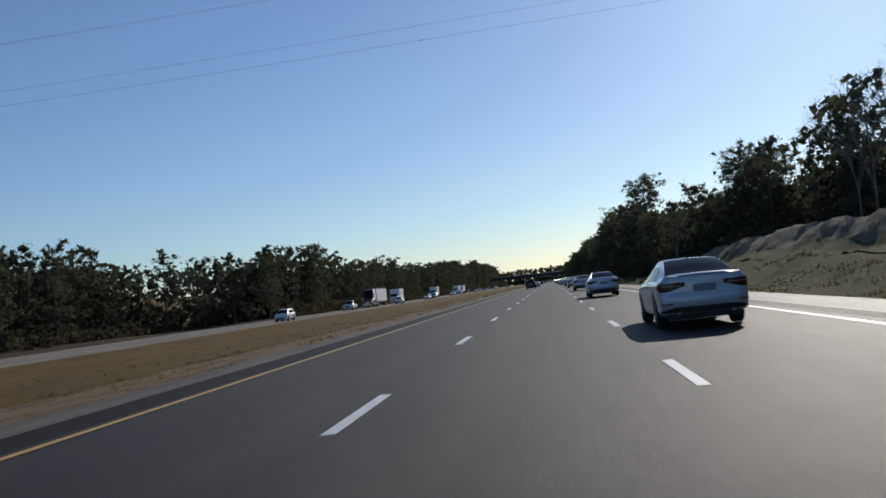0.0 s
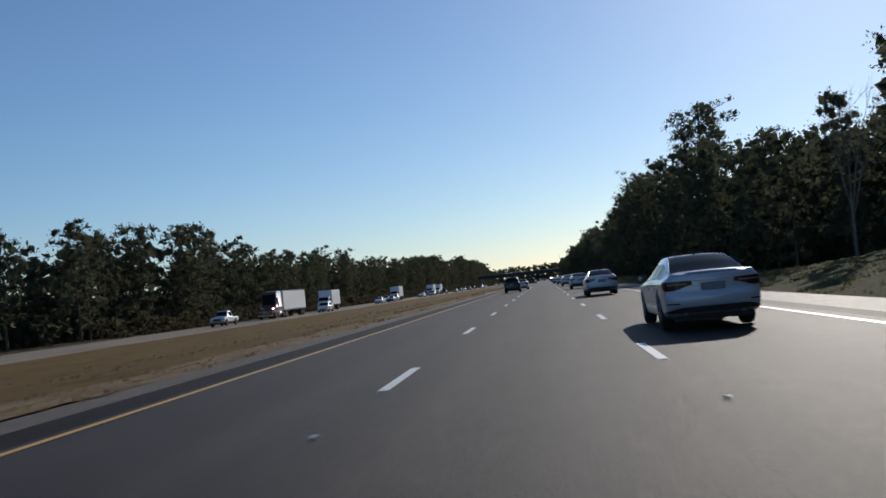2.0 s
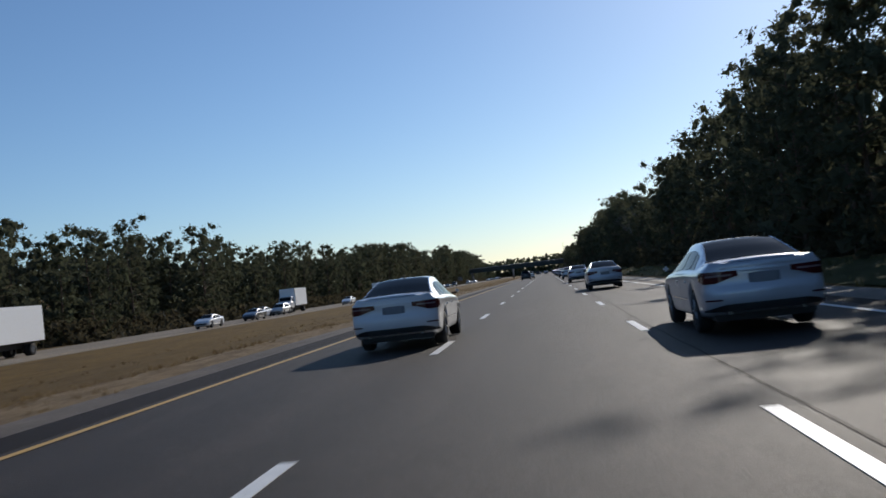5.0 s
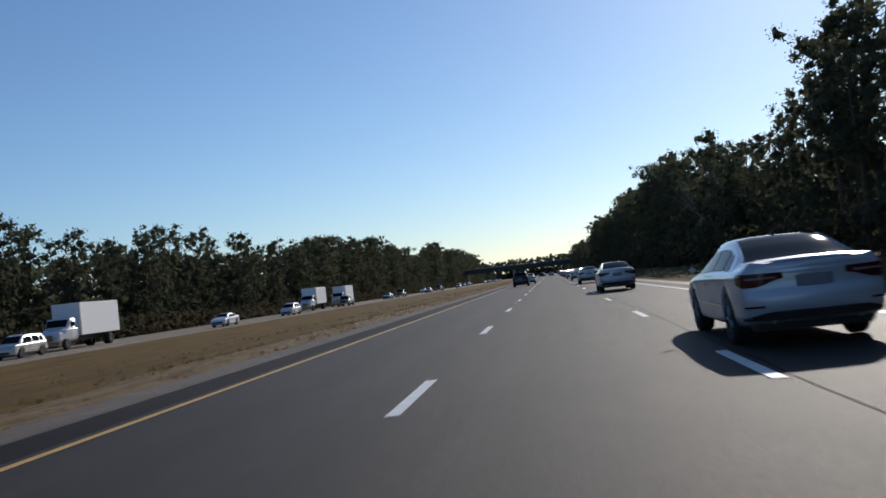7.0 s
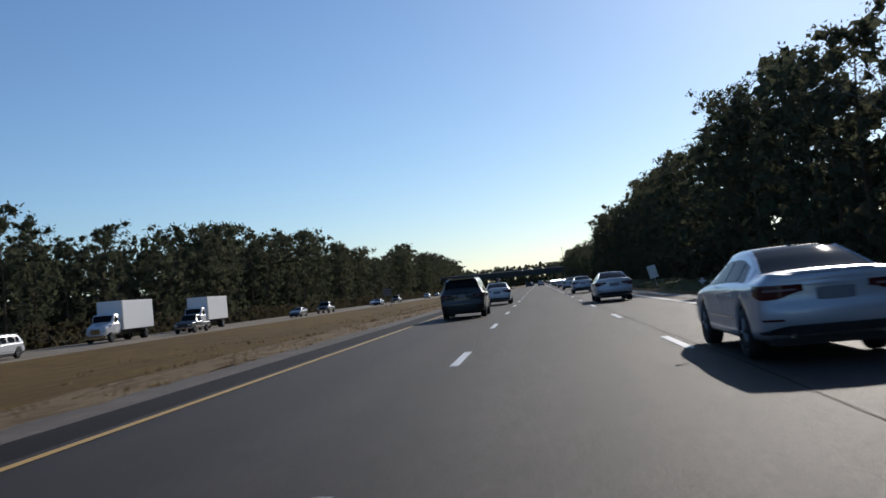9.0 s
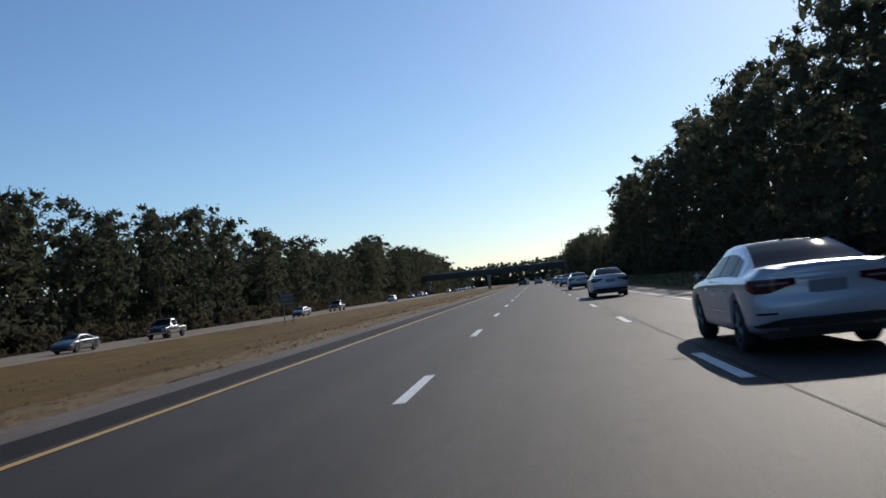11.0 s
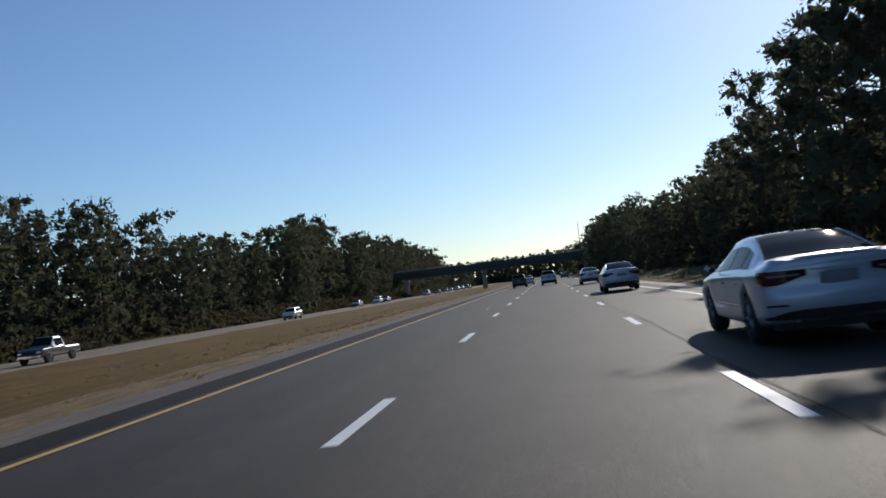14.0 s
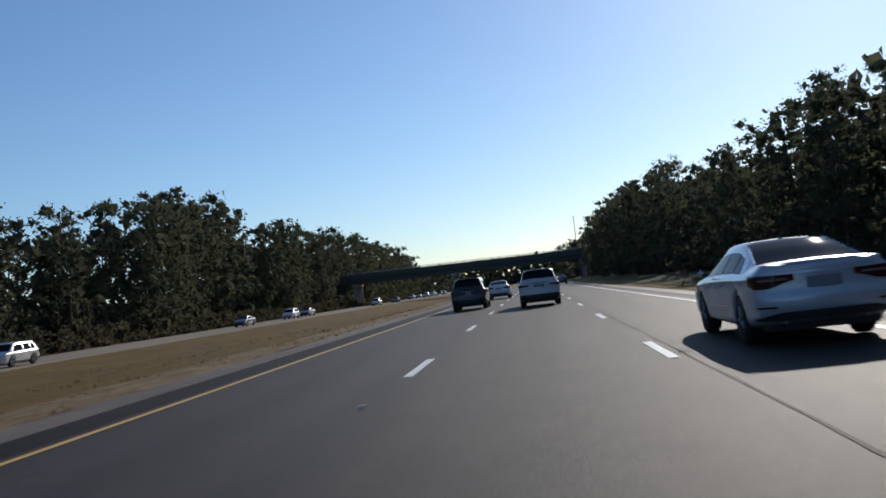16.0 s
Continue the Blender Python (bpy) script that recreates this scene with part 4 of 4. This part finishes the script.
brush("opposite_brush", [(-52, -46.5, 172, 930, 940, 2.3), (-46.5, -44.6, 168, 900, 240, 0.7), (-70, -60, 60, 168, 150, 1.6)], "dark underbrush beyond the opposite carriageway", 9)



def tussocks(name, spans, material, label, seed):
    """Blades of grass in small tufts, rooted on the ground."""
    r = np.random.default_rng(seed)
    verts, faces = [], []
    for x0, x1, y0, y1, count, h in spans:
        for _ in range(count):
            x, y = r.uniform(x0, x1), y0 + (y1 - y0) * r.uniform(0, 1)
            if noise.noise((x * 0.6, y * 0.25, seed)) < -0.05:
                continue
            z = land(x, y)
            for _ in range(4):
                a, l = r.uniform(0, 2 * math.pi), h * r.uniform(0.5, 1.2)
                ca, sa = math.cos(a), math.sin(a)
                bx, by = x + r.normal(0, 0.09), y + r.normal(0, 0.09)
                w, k = 0.035 * r.uniform(0.6, 1.4), len(verts)
                verts += [(bx - w * sa, by + w * ca, z), (bx + w * sa, by - w * ca, z), (bx + 0.5 * l * ca, by + 0.5 * l * sa, z + l)]
                faces.append((k, k + 1, k + 2))
    return tagged(mesh_object(name, verts, faces, material), label, "grass", kind="stuff")


tussocks("median_grass", [(-7.6, -5.3, 5, 330, 3000, 0.11), (-7.6, -5.3, 330, 620, 2200, 0.11), (-22, -8.5, 10, 620, 1500, 0.11)], M_BLADE, "dry bleached grass tufts along the median", 21)
tussocks("bank_grass", [(10.3, 15, 10, 125, 3600, 0.14), (10.0, 15, 125, 600, 2600, 0.25)], M_BLADE_GREEN, "short green and straw grass tufts beside the outer shoulder", 22)


# ---- overpass ----
def overpass(y):
    root = tagged(new("overpass"), "dark girder bridge with shade-darkened parapet crossing the motorway", "bridge")
    part("deck", boxed(-95, 75, y, y + 11, 6.6, 7.05, 0.04), M_SHADED_CONCRETE, root)
    for k in range(5):
        yy = y + 0.6 + 2.3 * k
        bm = bmesh.new()
        box(bm, -95, 75, yy, yy + 0.04, 5.35, 6.6)
        box(bm, -95, 75, yy - 0.2, yy + 0.24, 5.30, 5.35)
        part("girder", bm, M_GIRDER, root)
    for s in (0.0, 10.7):
        part("parapet", boxed(-95, 75, y + s, y + s + 0.3, 7.05, 7.9, 0.03), M_SHADED_CONCRETE, root)
        rail = part("handrail", tube(tube(bmesh.new(), (-95, y + s + 0.15, 8.35), (75, y + s + 0.15, 8.35), 0.05), (-95, y + s + 0.15, 8.1), (75, y + s + 0.15, 8.1), 0.035), M_STEEL, root)
        for i in range(57):
            part("post", boxed(-95 + 3 * i, -94.9 + 3 * i, y + s + 0.1, y + s + 0.2, 7.9, 8.36), M_STEEL, rail)
    for x in (-19.5, 15.5, -47):
        part("pier_cap", boxed(x - 0.6, x + 0.6, y + 0.2, y + 10.8, 4.5, 5.3, 0.05), M_CONCRETE, root)
        for k in range(3):
            part("pier", tube(bmesh.new(), (x, y + 1.5 + 4 * k, -1.2), (x, y + 1.5 + 4 * k, 4.5), 0.5, 0.5, 16), M_CONCRETE, root, "", True)
    return root


overpass(790)
for s in (-1, 1):
    x0 = -51 if s < 0 else 22
    bm = bmesh.new()
    pts = [(x0, 0.0), (x0 + s * 22, 6.5), (x0 + s * 60, 6.5), (x0 + s * 60, -1), (x0, -1)]
    a = [bm.verts.new((x, 784, z)) for x, z in pts]
    b = [bm.verts.new((x, 807, z)) for x, z in pts]
    bm.faces.new(a)
    bm.faces.new(list(reversed(b)))
    for i in range(5):
        bm.faces.new((a[i], b[i], b[(i + 1) % 5], a[(i + 1) % 5]))
    tagged(link_bm("abutment", bm, M_TAN), "grassed bridge abutment slope", "embankment", kind="structure")


# ---- signs and poles ----
def median_sign(x, y):
    z = land(x, y)
    root = tagged(new("road_sign"), "grey back of a road sign on two posts in the median", "sign")
    for dx in (-0.48, 0.48):
        part("post", boxed(dx - 0.045, dx + 0.045, -0.04, 0.04, -0.3, 3.2, 0.01), M_WOOD, root, "weathered wooden post")
    pl = part("panel", boxed(-0.74, 0.74, -0.07, -0.045, 2.05, 3.45, 0.01), M_SHADED_SIGN_BACK, root, "flat grey sheet")
    for zz in (2.3, 2.75, 3.2):
        part("stiffener", boxed(-0.7, 0.7, -0.11, -0.072, zz - 0.03, zz + 0.03), M_STEEL, pl)
    root.location = (x, y, z)


median_sign(-26.0, 476.5)


def small_sign(x, y):
    root = tagged(new("marker_sign"), "small white marker sign leaning on a post beside the shoulder", "sign")
    part("post", boxed(-0.04, 0.04, -0.04, 0.04, -0.3, 1.6, 0.01), M_STEEL, root)
    part("panel", boxed(-0.35, 0.35, -0.075, -0.045, 0.8, 1.85, 0.01), M_SIGN_WHITE, root, "plain white sheet")
    root.matrix_basis = pose(x, y, land(x, y), 0, -14, 0)


small_sign(11.2, 388)


def utility_pole(x, y, h):
    root = tagged(new("utility_pole"), "tall thin grey pole above the trees", "pole")
    part("pole", tube(bmesh.new(), (0, 0, -0.5), (0, 0, h), 0.17, 0.10, 10), M_WOOD, root, "", True)
    part("cap", tube(bmesh.new(), (0, 0, h), (0, 0, h + 0.12), 0.13, 0.02, 10), M_STEEL, root)
    root.location = (x, y, land(x, y))


utility_pole(16.5, 846, 20.0)


def power_line(y, z, rise):
    root = tagged(new("power_line"), "thin dark overhead wires strung between wooden poles", "power line")
    for x in (-85, 75):
        part("pole", tube(bmesh.new(), (x, y, land(x, y) - 0.5), (x, y, z + rise * x + 2.2), 0.19, 0.13, 10), M_WOOD, root, "", True)
    for dy, dz in ((0, 0), (-7, 0.6), (3, 1.6)):
        bm = bmesh.new()
        pts = [Vector((x, y + dy * (1 if -85 < x < 75 else 0.1), z + dz + rise * x - 1.6 * (1 - ((x + 5) / 80) ** 2))) for x in np.linspace(-85, 75, 24)]
        rings = [[bm.verts.new(p + Vector((0, 0.006 * math.cos(k * 2.094), 0.006 * math.sin(k * 2.094)))) for k in range(3)] for p in pts]
        for a, b in zip(rings, rings[1:]):
            for k in range(3):
                bm.faces.new((a[k], a[(k + 1) % 3], b[(k + 1) % 3], b[k]))
        part("wire", bm, M_BLACK, root, "thin dark wire")


power_line(42, 14.6, 0.03)
SCRAPS = [(0.0, 78.0), (3.7, 78.4), (0.05, 151.5), (0.0, 285.2), (-0.06, 553.7), (-6.4, 280.5), (-0.8, 517.3), (-5.9, 269.3)]
for i, (x, y) in enumerate(SCRAPS):
    r = random.Random(i)
    bm = bmesh.new()
    bmesh.ops.create_icosphere(bm, subdivisions=1, radius=0.04)
    for v in bm.verts:
        v.co = Vector((v.co.x * 1.6 * r.uniform(0.6, 1.3), v.co.y * r.uniform(0.5, 1.3), max(-0.02, v.co.z * 0.5 * r.uniform(0.4, 1.2))))
    ob = link_bm("litter_scrap", bm, M_SIGN_WHITE)
    ob.matrix_basis = pose(x, y, (0.024 if x > -5 else land(x, y) + 0.07), 0, 0, r.uniform(0, 180))
    tagged(ob, "crumpled scrap of white litter on the road" if x > -5 else "crumpled scrap of white litter on the verge", "litter", "road litter")


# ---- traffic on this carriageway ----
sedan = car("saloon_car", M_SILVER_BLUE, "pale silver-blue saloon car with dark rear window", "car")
dark_suv = car("black_suv", M_BLACK_CAR, "black compact sport utility vehicle with tinted windows", "suv")
white_suv = car("white_suv", M_SHADED_WHITE_CAR, "white sport utility vehicle with dark tailgate window", "suv")
white_saloon = car("white_saloon", M_WHITE_CAR, "white saloon car in the inner lane", "car")
grey_saloon = car("grey_saloon", M_GREY_CAR, "dark grey saloon car far ahead in the outer lane", "car")
white_suv.matrix_basis = pose(2.15, 585.4, 0.008)
grey_saloon.matrix_basis = pose(5.9, 686, 0.008)
# the saloon in the outer lane, the black car and the white saloon in the inner lane, each a single car repeated at
# added places ahead of the moving camera
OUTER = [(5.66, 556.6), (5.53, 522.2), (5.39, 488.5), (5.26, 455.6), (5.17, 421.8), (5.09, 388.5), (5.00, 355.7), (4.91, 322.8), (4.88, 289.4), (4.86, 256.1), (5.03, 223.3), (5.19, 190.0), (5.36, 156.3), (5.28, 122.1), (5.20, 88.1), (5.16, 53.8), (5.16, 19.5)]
INNER = [(-1.5, 591.8), (-1.7, 349.2), (-1.5, 174.5)]
AHEAD = [(-0.9, 615.9), (-1.2, 369.8), (-0.9, 194.0)]
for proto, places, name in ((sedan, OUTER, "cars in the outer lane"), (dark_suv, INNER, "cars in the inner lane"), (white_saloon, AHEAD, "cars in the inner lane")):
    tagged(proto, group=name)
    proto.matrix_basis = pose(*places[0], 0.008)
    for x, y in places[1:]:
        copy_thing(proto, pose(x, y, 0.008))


# ---- oncoming traffic ----
def pickup(kind, paint, label):
    """A pickup truck facing +y."""
    root = tagged(new(kind), label, "pickup truck")
    sh = Shell([(-1.25, 0.55, 0.95, 1.0, 0.9, 0.93, 0.9), (-1.1, 0.45, 1.0, 1.05, 0.92, 0.96, 0.92), (0.9, 0.42, 1.0, 1.05, 0.92, 0.96, 0.92), (0.98, 0.42, 1.1, 1.75, 0.92, 0.97, 0.72), (1.3, 0.42, 1.12, 1.86, 0.92, 0.97, 0.72),
                (2.1, 0.42, 1.1, 1.84, 0.92, 0.97, 0.72), (2.75, 0.42, 1.1, 1.2, 0.92, 0.97, 0.82), (4.0, 0.42, 1.04, 1.1, 0.92, 0.95, 0.8), (4.15, 0.48, 0.85, 0.9, 0.84, 0.9, 0.76)], 0.05, 80)
    part("body", sh.body(), paint, root, smooth=True)
    part("windscreen", sh.top(2.15, 2.7), M_GLASS, root, "dark windscreen", True)
    part("bed", boxed(-0.78, 0.78, -1.05, 0.86, 0.98, 1.062, 0.01), M_BLACK, root, "dark open load bed")
    part("tailgate", boxed(-0.86, 0.86, -1.27, -1.18, 0.62, 1.08, 0.02), paint, root)
    for s in (1, -1):
        part("side_window", sh.side(s, 1.12, 2.2, 0.1, 0.9), M_GLASS, root, "", True)
        part("headlamp", boxed(min(s * 0.55, s * 0.88), max(s * 0.55, s * 0.88), 4.05, 4.17, 0.74, 0.92, 0.03), M_HEAD, root, "clear headlamp")
        part("tail_lamp", boxed(min(s * 0.84, s * 0.95), max(s * 0.84, s * 0.95), -1.28, -1.2, 0.68, 1.0, 0.02), M_TAIL, root, "red tail lamp")
        part("mirror", boxed(min(s * 0.98, s * 1.15), max(s * 0.98, s * 1.15), 2.2, 2.32, 1.12, 1.34, 0.03), M_BLACK, root)
        for y in (0, 3.35):
            bm = bmesh.new()
            bmesh.ops.create_cone(bm, cap_ends=True, segments=22, radius1=0.45, radius2=0.45, depth=0.14, matrix=Matrix.Translation((s * 0.905, y, 0.42)) @ Matrix.Rotation(math.pi / 2, 4, "Y"))
            part("wheel_arch", bm, M_BLACK, root)
            wheel(root, s * 0.88, y, 0.39, 0.25)
    part("grille", boxed(-0.5, 0.5, 4.1, 4.18, 0.66, 0.94, 0.03), M_BLACK, root, "black grille")
    part("front_bumper", boxed(-0.9, 0.9, 4.08, 4.26, 0.46, 0.62, 0.04), M_CHROME, root, "chrome bumper")
    part("rear_bumper", boxed(-0.88, 0.88, -1.38, -1.24, 0.45, 0.58, 0.03), M_CHROME, root, "chrome bumper")
    return root


def cab(root, paint, y0, length, width, roof, hood):
    """A lorry cab with a bonnet, from y0 forwards."""
    w = width / 2
    sh = Shell([(y0, 0.75, 1.75, roof - 0.1, w * 0.9, w, w * 0.92), (y0 + 0.2, 0.7, 1.75, roof, w * 0.9, w, w * 0.92), (y0 + length - 0.5, 0.7, 1.7, roof - 0.05, w * 0.9, w, w * 0.9), (y0 + length, 0.7, 1.65, 1.8, w * 0.88, w * 0.95, w * 0.8),
                (y0 + length + hood - 0.2, 0.65, 1.4, 1.5, w * 0.8, w * 0.85, w * 0.7), (y0 + length + hood, 0.7, 1.2, 1.3, w * 0.7, w * 0.78, w * 0.62)], 0.05, 70)
    c = part("cab", sh.body(), paint, root, smooth=True)
    part("windscreen", sh.top(y0 + length - 0.42, y0 + length - 0.04), M_GLASS, c, "dark windscreen", True)
    for s in (1, -1):
        part("side_window", sh.side(s, y0 + length - 1.15, y0 + length - 0.5, 0.15, 0.62), M_GLASS, c, "", True)
        part("headlamp", boxed(min(s * w * 0.45, s * w * 0.74), max(s * w * 0.45, s * w * 0.74), y0 + length + hood - 0.15, y0 + length + hood + 0.02, 0.95, 1.15, 0.03), M_HEAD, c, "clear headlamp")
        part("mirror", boxed(min(s * w * 1.05, s * w * 1.2), max(s * w * 1.05, s * w * 1.2), y0 + length - 0.35, y0 + length - 0.25, 1.7, 2.35, 0.03), M_CHROME, c)
    part("grille", boxed(-w * 0.42, w * 0.42, y0 + length + hood - 0.1, y0 + length + hood + 0.03, 0.8, 1.28, 0.03), M_CHROME, c, "chrome grille")
    part("front_bumper", boxed(-w * 0.95, w * 0.95, y0 + length + hood - 0.15, y0 + length + hood + 0.15, 0.4, 0.72, 0.05), M_CHROME, c, "chrome bumper")


def axle_pair(root, y, r, half, dual):
    for s in (1, -1):
        wheel(root, s * half, y, r, 0.28)
        if dual:
            wheel(root, s * (half - 0.32), y, r, 0.28)


def semi(paint, label):
    root = tagged(new("semi_truck"), label, "truck")
    cab(root, paint, 12.9, 3.0, 2.4, 3.98, 1.9)
    tr = part("trailer", boxed(-1.3, 1.3, 0.0, 13.6 - 1.0, 1.15, 4.05, 0.03), M_TRAILER, root, "white box trailer")
    for s in (-1, 1):
        for z in (1.2, 3.98):
            part("edge_rail", boxed(min(s * 1.3, s * 1.312), max(s * 1.3, s * 1.312), 0.02, 12.58, z - 0.05, z + 0.05), M_STEEL, tr, "thin metal rail")
        for i in range(4):
            part("side_marker", boxed(min(s * 1.3, s * 1.32), max(s * 1.3, s * 1.32), 0.3 + 4.0 * i, 0.42 + 4.0 * i, 1.09, 1.14), M_TAIL, tr, "small red marker lamp")
    part("rear_door", boxed(-1.2, 1.2, -0.03, 0.02, 1.2, 4.0, 0.01), M_TRAILER, tr)
    part("bottom_rail", boxed(-1.31, 1.31, 0.0, 12.6, 1.05, 1.17, 0.01), M_STEEL, tr, "grey steel rail")
    part("chassis", boxed(-0.5, 0.5, 10.5, 17.3, 0.7, 1.0, 0.02), M_BLACK, root)
    part("landing_leg", boxed(-0.95, 0.95, 9.4, 9.6, 0.15, 1.1, 0.02), M_STEEL, root)
    for s in (1, -1):
        part("fuel_tank", tube(bmesh.new(), (s * 0.95, 13.2, 0.75), (s * 0.95, 14.8, 0.75), 0.33, 0.33, 16), M_CHROME, root, "chrome fuel tank", True)
        part("exhaust_stack", tube(bmesh.new(), (s * 1.08, 12.75, 0.9), (s * 1.08, 12.75, 4.1), 0.07, 0.07, 10), M_CHROME, root, "chrome stack", True)
    for y, half, dual in ((1.2, 1.08, True), (2.45, 1.08, True), (11.2, 1.08, True), (12.4, 1.08, True), (16.6, 1.05, False)):
        axle_pair(root, y, 0.5, half, dual)
    return root


def box_truck(paint, label, length=6.8):
    root = tagged(new("box_truck"), label, "truck")
    cab(root, paint, length + 0.15, 1.6, 2.2, 2.6, 1.3)
    bx = part("cargo_box", boxed(-1.22, 1.22, 0.0, length, 1.05, 3.75, 0.03), M_TRAILER, root, "white cargo box")
    for s in (-1, 1):
        part("corner_post", boxed(min(s * 1.22, s * 1.235), max(s * 1.22, s * 1.235), length - 0.12, length, 1.05, 3.75), M_STEEL, bx)
    part("rear_door", boxed(-1.1, 1.1, -0.02, 0.05, 1.15, 3.6, 0.01), M_TRAILER, bx)
    part("chassis", boxed(-0.45, 0.45, 0.2, length + 2.6, 0.6, 1.05, 0.02), M_BLACK, root)
    for y, dual in ((1.6, True), (length + 2.1, False)):
        axle_pair(root, y, 0.46, 1.0, dual)
    return root


oncoming_suv = car("silver_suv", M_SILVER_CAR, "silver sport utility vehicle with headlamps facing oncoming", "suv", 54)
oncoming_white = car("white_crossover", M_WHITE_CAR, "white crossover on the opposite carriageway", "suv", 54)
oncoming_dark = car("dark_car", M_GREY_CAR, "dark grey saloon on the opposite carriageway", "car", 54)
oncoming_pale = car("pale_saloon", M_WHITE_CAR, "white saloon on the opposite carriageway", "car", 54)
white_pickup = pickup("white_pickup", M_WHITE_CAR, "white single-cab pickup truck with open bed")
dark_pickup = pickup("dark_pickup", M_GREY_CAR, "dark grey pickup truck on the opposite carriageway")
red_semi = semi(M_RED_CAB, "dark red semi truck with a long white trailer")
white_box = box_truck(M_WHITE_CAR, "white box truck with a tall cargo box")
NEAR, FAR = -34.3, -38.1
ONCOMING = [
    (oncoming_white, NEAR, 124.5), (white_box, FAR, 243), (oncoming_pale, NEAR, 272.5),
    (white_pickup, FAR, 183.5), (red_semi, FAR, 217), (oncoming_white, NEAR, 221.5),
    (oncoming_dark, NEAR, 288), (oncoming_pale, FAR, 303), (white_box, FAR, 322), (oncoming_pale, NEAR, 343),
    (oncoming_suv, -36.5, 307), (oncoming_white, NEAR, 369),
    (white_box, FAR, 399), (white_box, FAR, 421), (dark_pickup, NEAR, 404), (oncoming_dark, NEAR, 446), (dark_pickup, NEAR, 464),
    (oncoming_dark, NEAR, 515), (oncoming_pale, FAR, 531), (dark_pickup, NEAR, 541), (oncoming_suv, NEAR, 605),
    (oncoming_dark, FAR, 668), (oncoming_white, FAR, 692), (oncoming_dark, FAR, 703), (oncoming_suv, NEAR, 752), (oncoming_dark, NEAR, 780),
    (oncoming_dark, FAR, 840), (oncoming_suv, NEAR, 847), (oncoming_dark, FAR, 858), (oncoming_white, NEAR, 868), (oncoming_dark, FAR, 880), (dark_pickup, NEAR, 891), (oncoming_dark, NEAR, 906),
]
placed = set()
for proto, x, y in ONCOMING:
    m = pose(x, y, -0.716, 0, 0, 180)
    if proto.name in placed:
        copy_thing(proto, m)
    else:
        placed.add(proto.name)
        tagged(proto, group="oncoming traffic")
        proto.matrix_basis = m
